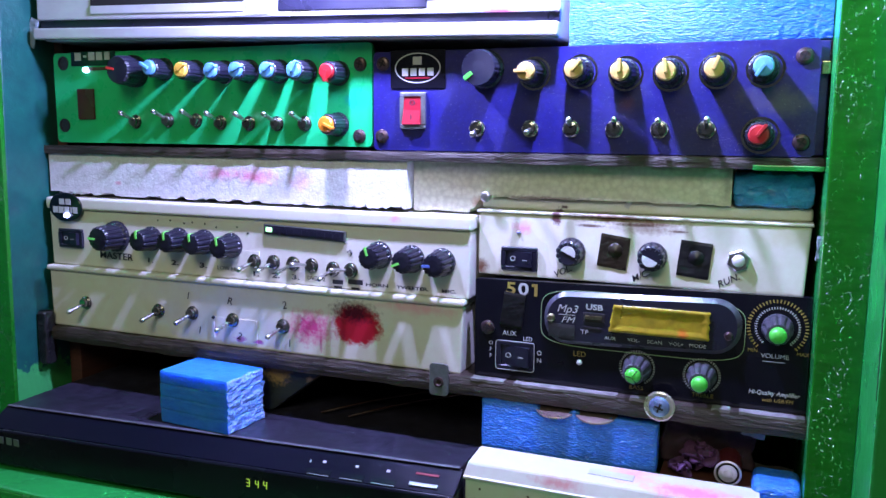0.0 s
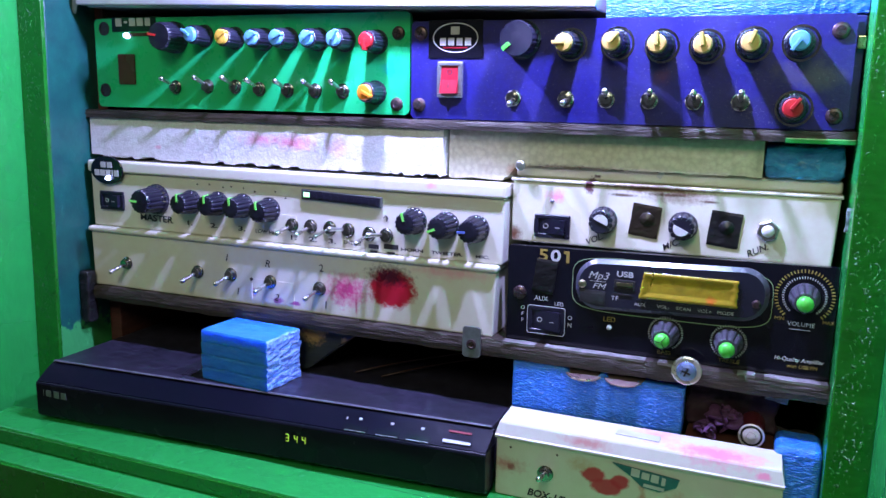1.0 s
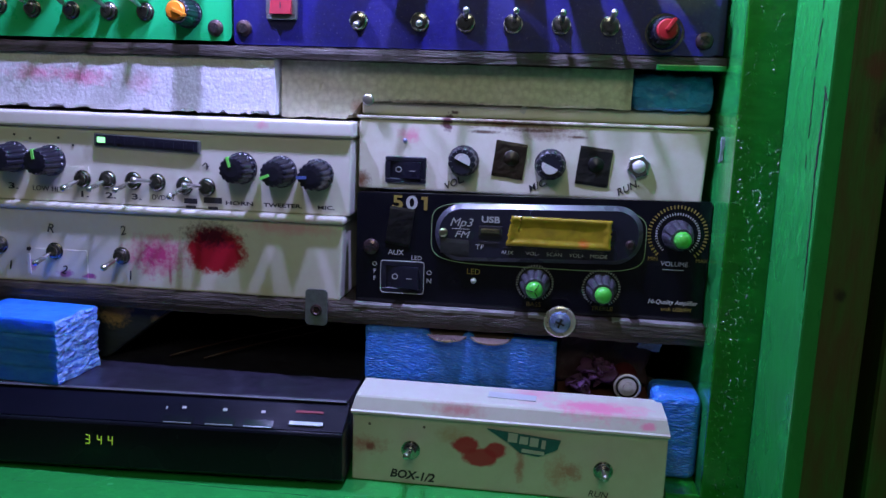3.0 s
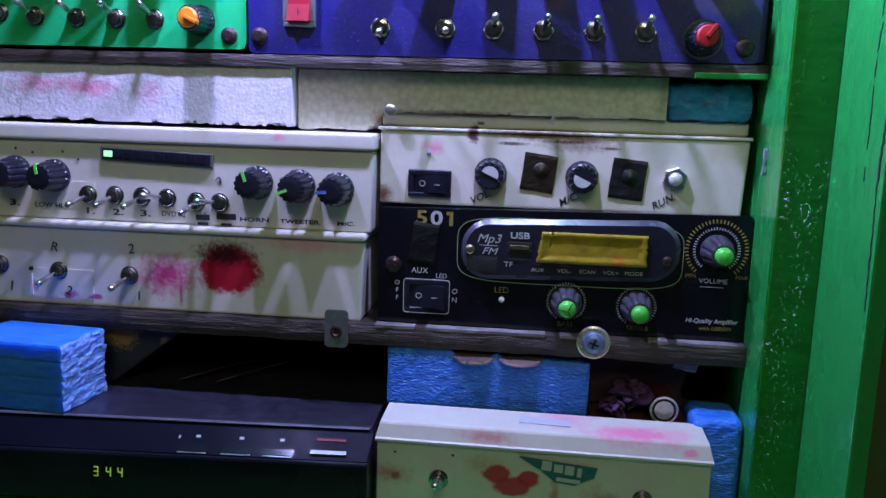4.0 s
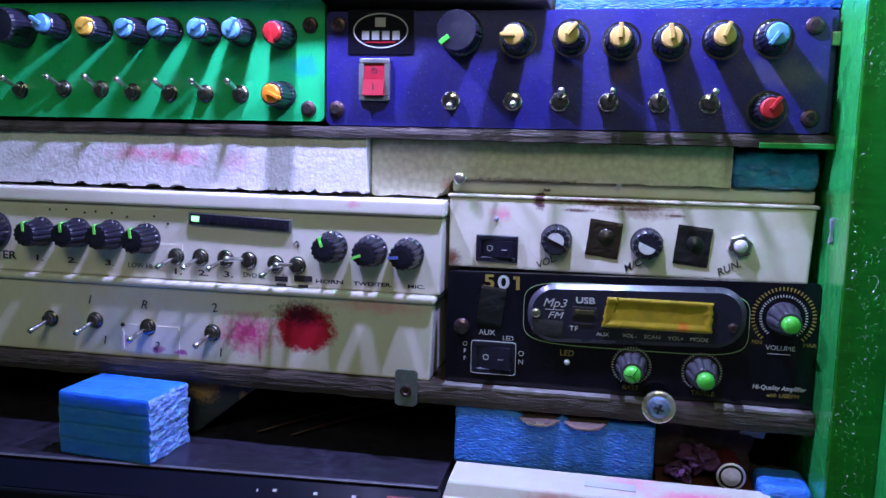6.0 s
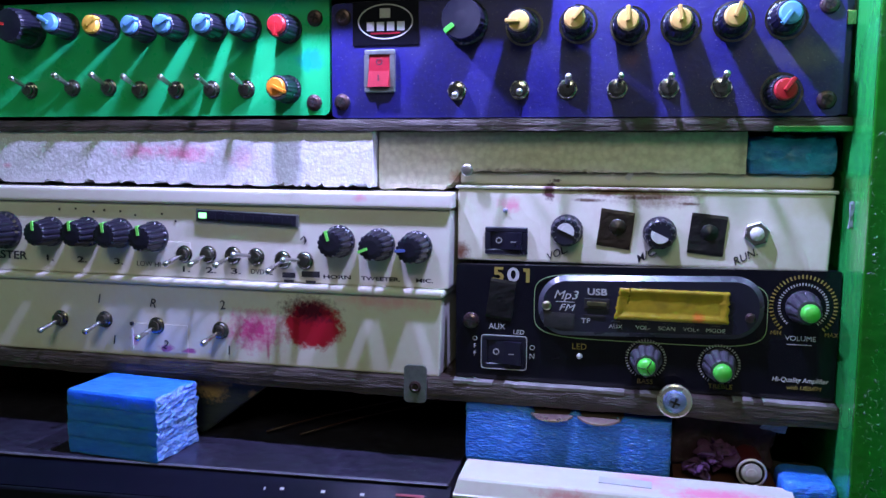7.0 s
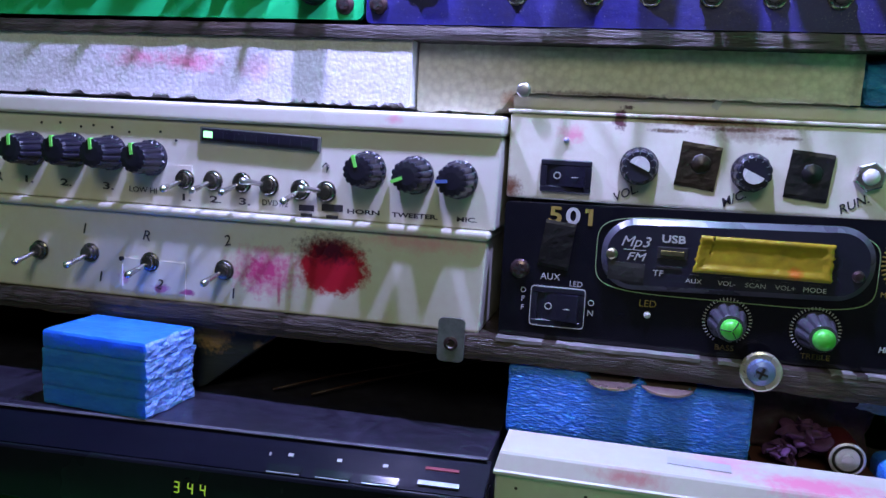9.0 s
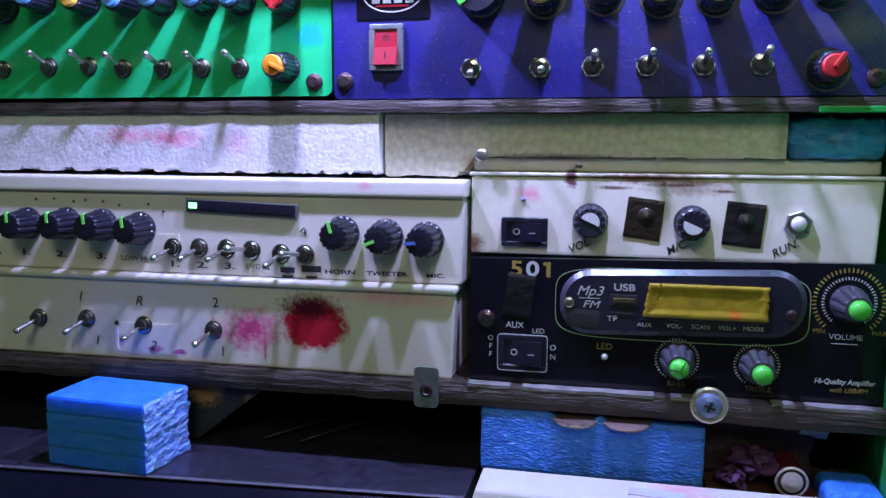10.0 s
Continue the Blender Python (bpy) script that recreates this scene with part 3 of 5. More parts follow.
def half_disc():
    bm = bmesh.new()
    pts = [(math.cos(math.pi * i / 16) * 0.0047, math.sin(math.pi * i / 16) * 0.0047) for i in range(17)]
    front = [bm.verts.new((x, -0.0112, z)) for x, z in pts]
    back = [bm.verts.new((x, -0.0100, z)) for x, z in pts]
    bm.faces.new(front), bm.faces.new(back[::-1])
    for i in range(17):
        j = (i + 1) % 17
        bm.faces.new((front[i], front[j], back[j], back[i]))
    return to_mesh(bm, "cap", "white_cap")


MESH["half_cap"] = half_disc()
nut = lathe([(0.0046, 0), (0.0046, 0.0016), (0.0042, 0.0020), (0.0034, 0.0022), (0.0034, 0.0042), (0.0026, 0.0044)], 24)
lathe([(0.0052, 0), (0.0052, 0.0006)], 24, bm=nut)
MESH["bushing"] = to_mesh(nut, "toggle_switch", "bushing", False)
MESH["lever"] = to_mesh(lathe([(0.0011, 0.002), (0.0012, 0.006), (0.0015, 0.0130), (0.0018, 0.0148), (0.0017, 0.0165), (0.0008, 0.0172)], 16), "lever", "chrome", True)
MESH["screw_head"] = to_mesh(lathe([(0.0046, 0), (0.0046, 0.0006), (0.0040, 0.0016), (0.0026, 0.0022)], 24), "screw", "dark_screw")
MESH["screw_small"] = to_mesh(lathe([(0.0034, 0), (0.0034, 0.0006), (0.0028, 0.0012), (0.0018, 0.0015)], 20), "screw", "chrome")
cross = box(-0.0026, 0.0026, -0.0024, -0.0016, -0.0005, 0.0005)
box(-0.0005, 0.0005, -0.0024, -0.0016, -0.0026, 0.0026, 0, cross)
MESH["cross"] = to_mesh(cross, "cross_slot", "dark_hole")


def knob(body, at, parent, cap=None, angle=0.0, cap_at=0.0155, label=""):
    k = put("knob", MESH[body], parent, at, (0, angle, 0), label)
    if cap:
        put("cap" if "cap" in cap else "pointer", MESH[cap], k, Vector(at) + Vector((0, -cap_at, 0)))
    return k


def toggle(at, parent, up, side=0.0, label=""):
    """up: degrees by which the lever leans upward; side: to the right."""
    s = put("toggle_switch", MESH["bushing"], parent, at, (0, 0, 0), label)
    put("lever", MESH["lever"], s, at, (-up, 0, side))
    return s


def screw(at, parent, small=False, turn=20, label=""):
    s = put("screw", MESH["screw_small" if small else "screw_head"], parent, at, (0, turn, 0), label)
    if not small:
        put("cross_slot", MESH["cross"], s, at)
    return s


def rocker(x0, x1, z0, z1, y, parent, material="black", bezel="black", upright=False, marks="pale", label=""):
    """A rocker switch: a bezel frame round a rocker bent in the middle, with its two marks."""
    e = 0.0028
    bm = bmesh.new()
    box(x0, x1, y - 0.0022, y, z0, z0 + e, 0.0005, bm, 1)
    box(x0, x1, y - 0.0022, y, z1 - e, z1, 0.0005, bm, 1)
    box(x0, x0 + e, y - 0.0022, y, z0 + e, z1 - e, 0.0, bm)
    box(x1 - e, x1, y - 0.0022, y, z0 + e, z1 - e, 0.0, bm)
    s = part("rocker_switch", bm, bezel, parent, label)
    bm = bmesh.new()
    a0, a1, c0, c1 = x0 + e, x1 - e, z0 + e, z1 - e
    steps = [(0.0, 0.0012), (0.5, 0.0026), (1.0, 0.0052)]
    rows = []
    for f, d in steps:
        if upright:
            z = c1 + (c0 - c1) * f
            rows.append([bm.verts.new((a0, y - d, z)), bm.verts.new((a1, y - d, z)), bm.verts.new((a1, y, z)), bm.verts.new((a0, y, z))])
        else:
            x = a0 + (a1 - a0) * f
            rows.append([bm.verts.new((x, y - d, c0)), bm.verts.new((x, y - d, c1)), bm.verts.new((x, y, c1)), bm.verts.new((x, y, c0))])
    for p, q in zip(rows, rows[1:]):
        for i in range(4):
            bm.faces.new((p[i], p[(i + 1) % 4], q[(i + 1) % 4], q[i]))
    bm.faces.new(rows[0]), bm.faces.new(rows[-1])
    r = part("rocker", bm, material, s)
    mx, mz = (a0 + a1) / 2, (c0 + c1) / 2
    if upright:
        lettering("O", 0.005, (mx, y - 0.0021, c1 - 0.0040), marks, r, name="mark")
        lettering("I", 0.005, (mx, y - 0.0042, c0 + 0.0045), marks, r, name="mark")
    else:
        w = a1 - a0
        lettering("O", 0.0048, (a0 + w * 0.28, y - 0.0024, mz), marks, r, name="mark")
        lettering("–", 0.0060, (a0 + w * 0.74, y - 0.0046, mz), marks, r, name="mark")
    return s


# ---- room that closes the place ----
def slab(name, x0, x1, y0, y1, z0, z1, material, label="", bevel=0.0):
    ob = new(name, to_mesh(box(x0, x1, y0, y1, z0, z1, bevel), name, material))
    return tagged(ob, label, kind="structure")


# unseen room, added; its pale walls throw light back into the cabinet
slab("floor", -2.2, 1.8, -2.0, 1.0, -0.1, 0.0, "floor", "grey cement floor of the room")
slab("ceiling", -2.2, 1.8, -2.0, 1.0, 2.5, 2.6, "wall", "unseen pale ceiling of the room")
slab("wall_south", -2.2, 1.8, -2.1, -2.0, 0.0, 2.5, "wall", "unseen pale room wall")
slab("wall_west", -2.3, -2.2, -2.0, 1.0, 0.0, 2.5, "wall", "unseen pale room wall")
slab("wall_east", 1.8, 1.9, -2.0, 1.0, 0.0, 2.5, "wall", "unseen pale room wall")
slab("wall_north_1", -2.2, -0.75, 0.47, 0.57, 0.0, 2.5, "wall", "unseen pale room wall beside the cabinet")
slab("wall_north_2", 0.40, 1.8, 0.47, 0.57, 0.0, 2.5, "wall", "unseen pale room wall beside the cabinet")
slab("wall_north_3", -0.75, 0.40, 0.47, 0.57, 1.50, 2.5, "wall", "unseen pale room wall over the cabinet")
slab("wall_north_4", -0.75, 0.40, 0.47, 0.57, 0.0, 0.86, "wall", "unseen pale room wall under the cabinet")

# ---- the green equipment cabinet ----
XL, XR = -0.5125, 0.0460
ST = 0.483
cab = thing("equipment_cabinet", (-0.23, 0.6, 0.86), "green gloss-painted wooden cabinet holding the audio equipment", "cabinet", kind="structure")


def board(name, x0, x1, y0, y1, z0, z1, material, label="", bevel=0.0012, parent=cab, amount=0.0006):
    """A painted board with slightly uneven faces and softened edges."""
    bm = box(x0, x1, y0, y1, z0, z1, bevel)
    if x1 <= XL + 0.001:  # the left side leans a little
        for v in bm.verts:
            v.co.x += 0.026 * (v.co.z - 1.11)
    return part(name, bm, material, parent, label)


board("side_board", XL - 0.022, XL, ST + 0.003, 0.78, 0.90, 1.40, "teal_paint", "teal-stained green inner side")
board("side_board", XR, XR + 0.022, ST + 0.003, 0.78, 0.90, 1.40, "green_paint")
board("stile", XL - 0.0235, XL + 0.0005, ST - 0.0005, ST + 0.003, 0.936, 1.40, "shaded_green", "glossy green stile, colour darkened for shade", 0.0008)
board("stile", XR - 0.0008, XR + 0.0212, ST - 0.0005, ST + 0.003, 0.936, 1.40, "shaded_green", "glossy green stile, colour darkened for shade", 0.0008)
board("jamb", XL - 0.060, XL - 0.0235, 0.425, ST + 0.01, 0.90, 1.44, "green_paint", "light green jamb")
board("jamb", XR + 0.0212, XR + 0.0290, 0.4255, ST + 0.01, 0.90, 1.44, "green_paint", "light green jamb")
board("casing", XR + 0.0290, XR + 0.048, 0.4270, ST + 0.01, 0.88, 1.46, "door_paint", "dark worn green casing")
board("casing", XL - 0.14, XL - 0.060, 0.427, ST + 0.01, 0.88, 1.46, "green_paint")
board("back_board", XL, XR, 0.77, 0.785, 0.90, 1.40, "dark_wood", "dark wooden back")
board("top_board", XL, XR, ST, 0.77, 1.375, 1.395, "green_paint")
board("head_rail", XL - 0.0235, XR + 0.0235, 0.430, ST, 1.372, 1.44, "green_paint")
board("bottom_board", XL, XR, 0.455, 0.77, 0.926, 0.944, "green_paint")
board("sill_step", XL - 0.0235, XR + 0.0235, 0.420, 0.455, 0.905, 0.946, "green_paint", "light green sill step", 0.002)
board("sill_step", XL - 0.06, XR + 0.029, 0.397, 0.420, 0.890, 0.9345, "green_paint", "chipped light green sill step", 0.002)
# thin boards added so the front faces of the steps look shaded
board("sill_riser", XL - 0.0235, XR + 0.0210, 0.4175, 0.4200, 0.9347, 0.9448, "shaded_green", "thin added riser board, green darkened for shade", 0.0006)
board("sill_riser", XL - 0.06, XR + 0.029, 0.3945, 0.3970, 0.890, 0.9332, "shaded_green", "thin added riser board, green darkened for shade", 0.0006)
board("apron", XL - 0.10, XR + 0.05, 0.410, 0.425, 0.80, 0.890, "door_paint")
# block in the darkened green, which keeps this corner in shade
board("corner_block", 0.0275, XR - 0.0005, 0.484, 0.56, 0.944, 0.9503, "shaded_green")
# the shadowed liner at the left end of the shelves
board("liner", XL, XL + 0.012, 0.535, 0.77, 0.95, 1.36, "dark_wood", "red-brown raw wood edge")
strip = part("torn_tape", moved(rough_slab(-0.004, 0.004, -0.001, 0.0, -0.011, 0.011, 0.002, 0.0006, 300), (XL + 0.006, 0.514, 1.262), (0, 18, 0)), "tape_clear", cab)
part("black_smear", soften(rough_slab(XL - 0.001, XL + 0.0075, 0.5060, 0.516, 1.004, 1.047, 0.0015, 0.0008, 190, seed=4), XL - 0.002, XL + 0.008, 0.505, 0.517, 1.003, 1.048, 0.004), "tape_black", cab, "near-black blob at the shelf end")

shelf_up = part("shelf_1", rough_slab(XL, XR, 0.5210, 0.765, 1.1712, 1.1775, 0.004, 0.0004, 90, seed=1), "wood")
tagged(shelf_up, "thin weathered plywood shelf", kind="structure")
shelf_low = part("shelf_2", rough_slab(XL, XR, 0.512, 0.765, 1.0235, 1.0345, 0.004, 0.0007, 80, seed=2), "wood")
tagged(shelf_low, "rough weathered wooden shelf with paint residue", kind="structure")
board("shelf_lip", 0.010, XR, 0.5198, 0.60, 1.1705, 1.1735, "green_paint", bevel=0.0006)

# pale patches along the upper edge of the lower shelf: wear, plus its painted highlights
for x0, x1 in ((-0.150, -0.128), (-0.122, -0.058), (-0.050, -0.040), (-0.004, 0.006), (0.011, XR - 0.001)):
    part("worn_lit_patch", rough_slab(x0, x1, 0.5118, 0.5190, 1.0335, 1.0351, 0.0025, 0.0003, 200, seed=x0 * 70), "worn_lit_edge", cab, "pale worn board edge with painted-in highlight")
def jagged(z0, z1, y0, y1, thick, seed):
    """A crack down the jamb's inner face, uneven in its line and its width."""
    n = max(3, round(abs(z1 - z0) / 0.0016))
    bm = bmesh.new()
    rows = []
    for i in range(n + 1):
        f = i / n
        y = y0 + (y1 - y0) * f + 0.0011 * noise.noise(Vector((seed, f * n * 0.55, 0)))
        w = thick * (0.55 + 0.8 * abs(noise.noise(Vector((seed + 4, f * n * 0.7, 0))))) * (0.3 + 2.8 * f * (1 - f))
        z = z0 + (z1 - z0) * f
        rows.append([bm.verts.new((x, y + o, z)) for x, o in ((XR + 0.0209, -w), (XR + 0.0209, w), (XR + 0.0216, w), (XR + 0.0216, -w))])
    for p, q in zip(rows, rows[1:]):
        for k in range(4):
            bm.faces.new((p[k], p[(k + 1) % 4], q[(k + 1) % 4], q[k]))
    bm.faces.new(rows[0]), bm.faces.new(rows[-1])
    return bm


for z0, z1, y0, y1, thick in ((1.2010, 1.1930, 0.4440, 0.4445, 0.0004), (1.1905, 1.1790, 0.4430, 0.4455, 0.0006), (1.1760, 1.1690, 0.4452, 0.4450, 0.0004),
                              (1.1660, 1.1400, 0.4448, 0.4440, 0.0005), (1.1330, 1.1270, 0.4442, 0.4436, 0.0003)):
    part("paint_crack", jagged(z0, z1, y0, y1, thick, z0 * 90), "dark_hole", cab)
for z0, z1, y0, y1, thick in ((1.1610, 1.1230, 0.4290, 0.4308, 0.0012), (1.1620, 1.1560, 0.4310, 0.4262, 0.0010), (1.1230, 1.0760, 0.4302, 0.4275, 0.0006)):
    part("paint_split", jagged(z0, z1, y0, y1, thick, z1 * 70), "dark_hole", cab)
part("torn_tape", rough_slab(0.0440, XR - 0.0003, 0.5085, 0.5100, 1.1240, 1.1370, 0.0015, 0.0005, 300, seed=33), "tape_clear", cab)

# the old door leaf standing open beside the casing
leaf = thing("cabinet_door", (0.2, 0.43, 0.86), "dark green and brown worn panelled wooden door leaf", "door", kind="structure")
part("door_stile", box(0.1015, 0.135, 0.425, 0.450, 0.86, 1.46, 0.003), "door_paint", leaf)
part("door_rail", box(0.135, 0.36, 0.427, 0.450, 1.11, 1.165, 0.003), "door_paint", leaf)
part("door_panel", box(0.135, 0.36, 0.440, 0.450, 0.86, 1.11, 0.001), "door_paint", leaf)
part("door_panel", box(0.135, 0.36, 0.440, 0.450, 1.165, 1.46, 0.001), "door_paint", leaf)
part("door_moulding", box(0.1345, 0.139, 0.432, 0.446, 0.86, 1.11, 0.001), "green_paint", leaf)

# two led spots on stems under the head of the cabinet
for led_x, LED_Y, led_z in zip(LED_XS, LED_YS, LED_ZS):
    spot = thing("led_spot", (led_x, LED_Y, 1.372), "small bare led lamp under the cabinet head", "lamp", "led spots")
    if led_z < 1.36:
        part("stem", box(led_x - 0.002, led_x + 0.002, LED_Y + 0.004, LED_Y + 0.008, led_z + 0.004, 1.3722, 0.0006), "steel", spot)
    part("holder", box(led_x - 0.008, led_x + 0.008, LED_Y - 0.008, LED_Y + 0.009, led_z, led_z + 0.0055, 0.0012), "white_cap", spot)
    part("led_chip", box(led_x - 0.0035, led_x + 0.0035, LED_Y - 0.0035, LED_Y + 0.0035, led_z - 0.0015, led_z + 0.0005), "lamp_glow", spot)

# ---- green mixer panel ----
def rounded_plate(x0, x1, z0, z1, y0, y1, r, n=6):
    bm = bmesh.new()
    pts = []
    for cx, cz, a0 in ((x1 - r, z1 - r, 0), (x0 + r, z1 - r, 90), (x0 + r, z0 + r, 180), (x1 - r, z0 + r, 270)):
        for i in range(n + 1):
            a = radians(a0 + 90 * i / n)
            pts.append((cx + r * math.cos(a), cz + r * math.sin(a)))
    f = [bm.verts.new((x, y0, z)) for x, z in pts]
    k = [bm.verts.new((x, y1, z)) for x, z in pts]
    bm.faces.new(f), bm.faces.new(k[::-1])
    for i in range(len(pts)):
        j = (i + 1) % len(pts)
        bm.faces.new((f[i], f[j], k[j], k[i]))
    return bm


def ring(cx, cz, rx, rz, y, width, n=48, power=2.0):
    """A flat raised line round an oval; a higher power squares its corners."""
    bm = bmesh.new()
    rows = []
    for i in range(n):
        a = 2 * math.pi * i / n
        ca, sa = math.cos(a), math.sin(a)
        ux, uz = math.copysign(abs(ca) ** (2 / power), ca), math.copysign(abs(sa) ** (2 / power), sa)
        rows.append([bm.verts.new((cx + (rx + w) * ux, yy, cz + (rz + w) * uz)) for w, yy in ((0, y), (0, y - 0.0003), (width, y - 0.0003), (width, y))])
    for i in range(n):
        p, q = rows[i], rows[(i + 1) % n]
        for k in range(4):
            bm.faces.new((p[k], p[(k + 1) % 4], q[(k + 1) % 4], q[k]))
    return bm


G = 0.524
mixer = thing("mixer_unit", (-0.36, G + 0.05, 1.1785), "bright green panel mixer with knobs and toggle switches", "audio mixer", "rack units")
part("chassis", box(-0.495, -0.228, G + 0.0045, 0.70, 1.180, 1.243, 0.001), "black", mixer, "dark metal chassis")
part("front_panel", rounded_plate(-0.4985, -0.2245, 1.1800, 1.2475, G, G + 0.004, 0.004), "panel_green", mixer, "green speckled front panel")
for x, z in ((-0.2330, 1.2335), (-0.2340, 1.1870)):
    screw((x, G, z), mixer, turn=15)
for x, z in ((-0.4885, 1.2400), (-0.4905, 1.1930)):
    s = part("screw_hole", moved(lathe([(0.0052, 0), (0.0052, 0.0006), (0.0040, 0.0006), (0.0040, 0.0001)], 24), (x, G, z)), "dark_screw", mixer)
part("label_plate", box(-0.4800, -0.4370, G - 0.0006, G, 1.2375, 1.2480), "black_panel", mixer, "black maker's plate")
bars([(-0.0155, 0, 0.006, 0.006), (-0.0085, 0, 0.003, 0.0015), (-0.002, 0, 0.006, 0.006), (0.0055, 0, 0.006, 0.006), (0.013, 0, 0.005, 0.006)],
     (-0.4575, G - 0.0006, 1.2445), "pale", mixer)
part("red_stripe", box(-0.4640, -0.4230, G - 0.0006, G - 0.0001, 1.2340, 1.2365), "window_red", mixer)
part("power_led", moved(lathe([(0.0022, 0), (0.0022, 0.002), (0.0016, 0.0034), (0.0006, 0.004)], 16), (-0.4650, G, 1.2345)), "led_glow", mixer, "lit blue-white led", True)
part("display_window", box(-0.4755, -0.4590, G - 0.0012, G, 1.1975, 1.2205, 0.0005), "window_red", mixer, "dark red display window")
k = knob("big_body", (-0.4185, G, 1.2325), mixer, "ptr_red", -80, 0)
for x, z, cap, a in ((-0.392, 1.2335, "blue", -60), (-0.3645, 1.2315, "yellow", 55), (-0.3395, 1.2305, "blue", 60), (-0.319, 1.2305, "blue", 65),
                     (-0.2945, 1.2300, "blue", 55), (-0.2735, 1.2295, "blue", 30), (-0.249, 1.2280, "red", 180)):
    knob("pot_body", (x, G, z), mixer, "cap_" + cap, a)
knob("pot_body", (-0.2500, G, 1.1945), mixer, "cap_orange", 115)
for x, z in ((-0.4205, 1.1960), (-0.3905, 1.1970), (-0.3655, 1.1970), (-0.3445, 1.1955), (-0.3205, 1.1950), (-0.2975, 1.1950), (-0.2755, 1.1950)):
    toggle((x, G, z), mixer, 24, -6)

# ---- blue equaliser panel ----
B = 0.522
eq = thing("equaliser_unit", (-0.09, B + 0.05, 1.1785), "deep blue enamelled panel unit with yellow-capped knobs", "audio equaliser", "rack units")
part("chassis", box(-0.218, 0.036, B + 0.0045, 0.70, 1.180, 1.236, 0.001), "black", eq, "dark metal chassis")
part("front_panel", rounded_plate(-0.2225, 0.0405, 1.1782, 1.2405, B, B + 0.004, 0.003), "panel_blue", eq, "scuffed deep blue front panel")
for x, z in ((-0.2155, 1.2330), (-0.2165, 1.1870), (0.0325, 1.2315), (0.0335, 1.1860)):
    screw((x, B, z), eq, turn=30)
part("sticker", box(-0.2100, -0.1725, B - 0.0006, B, 1.2175, 1.2412), "black_panel", eq, "black sticker with a white oval")
part("sticker_oval", ring(-0.1912, 1.2300, 0.0150, 0.0088, B - 0.0006, 0.0007, 48), "pale", eq)
bars([(-0.0002, 0.0045, 0.006, 0.0050), (-0.0085, -0.0025, 0.0042, 0.0048), (-0.0028, -0.0025, 0.0042, 0.0048), (0.0030, -0.0025, 0.0042, 0.0048), (0.0088, -0.0025, 0.0042, 0.0048)],
     (-0.1912, B - 0.0006, 1.2300), "pale", eq)
bars([(0, -0.0062, 0.0170, 0.0010)], (-0.1912, B - 0.0006, 1.2300), "red_plastic", eq, "red_underline")
rocker(-0.2030, -0.1855, 1.1920, 1.2150, B, eq, "red_plastic", "steel", True, "ink", "red rocker switch in a grey bezel")
knob("disc_body", (-0.1465, B, 1.2285), eq, "ptr_disc", -128, 0)
for x, z, cap, a in ((-0.1160, 1.2255, "cream_yellow", -90), (-0.0880, 1.2260, "cream_yellow", 40), (-0.0620, 1.2245, "cream_yellow", 0), (-0.0370, 1.2240, "cream_yellow", -8),
                     (-0.0120, 1.2250, "cream_yellow", 20), (0.0125, 1.2255, "blue", 215), (0.0120, 1.1900, "red", 35)):
    knob("pot_body", (x, B, z), eq, "cap_" + cap, a)
    part("washer", ring(x + 0.0008, z - 0.0004, 0.0088, 0.0088, B, 0.0012, 32), "bushing", eq)
for x, up, side in ((-0.1510, -13, 8), (-0.1170, -8, 7), (-0.0920, 19, 6), (-0.0665, 20, 8), (-0.0410, 18, 3), (-0.0155, 20, 4)):
    toggle((x, B, 1.1925), eq, up, side)
    part("hex_nut", ring(x, 1.1925, 0.0042, 0.0042, B - 0.0012, 0.0011, 6), "washer", eq, "bright nut of the switch")
part("lower_flange", box(-0.2215, 0.0400, B + 0.0012, B + 0.0035, 1.1722, 1.1780, 0.0006), "panel_blue", eq, "folded lower edge")
part("side_plate", box(0.0368, 0.0450, B + 0.0062, B + 0.0085, 1.1790, 1.2400, 0.0006), "panel_blue", eq)
part("mount_clip", box(0.041, 0.0455, B + 0.002, B + 0.012, 1.222, 1.229, 0.0006), "brass", eq)

# ---- foam packing between the shelf and the boxes ----
white_foam = part("polystyrene_block", rough_slab(-0.509, -0.1995, 0.5235, 0.60, 1.1395, 1.1712, 0.0022, 0.00014, 200, 0.0055, seed=3), "eps_white", None)
tagged(white_foam, "white polystyrene strip with pink stains and a broken lower edge", "packing foam", "foam packing")
cream = rough_slab(-0.1985, -0.0005, 0.5325, 0.60, 1.1490, 1.1708, 0.0020, 0.0003, 200, 0.002, seed=7)
for v in cream.verts:
    if v.co.x < -0.149:
        deep = min(1.0, max(0.0, (-0.1515 - v.co.x) / 0.006 + 0.9 * noise.noise(Vector((0, v.co.y * 300, v.co.z * 300)))))
        v.co.z -= 0.0105 * deep * max(0.0, 1.1708 - v.co.z) / 0.0218
cream_foam = part("polystyrene_block", cream, "eps_cream", None)
tagged(cream_foam, "yellowed coarse-bead polystyrene strip with a broken notch", "packing foam", "foam packing")
wrap = part("foam_wedge", soften(rough_slab(0.0005, 0.0425, 0.532, 0.58, 1.1495, 1.1690, 0.0015, 0.0024, 130, 0, seed=5), 0.0, 0.043, 0.531, 0.58, 1.149, 1.170, 0.004), "blue_wrap", None, "", True)
tagged(wrap, "crumpled blue film-wrapped foam wedge", "packing foam", "foam packing")
nail = thing("nail", (-0.146, 0.56, 1.1500), "bent steel nail in the polystyrene", "nail")
part("shank", tube([(-0.146, 0.56, 1.1500), (-0.1455, 0.524, 1.1500)], 0.0012), "chrome", nail)
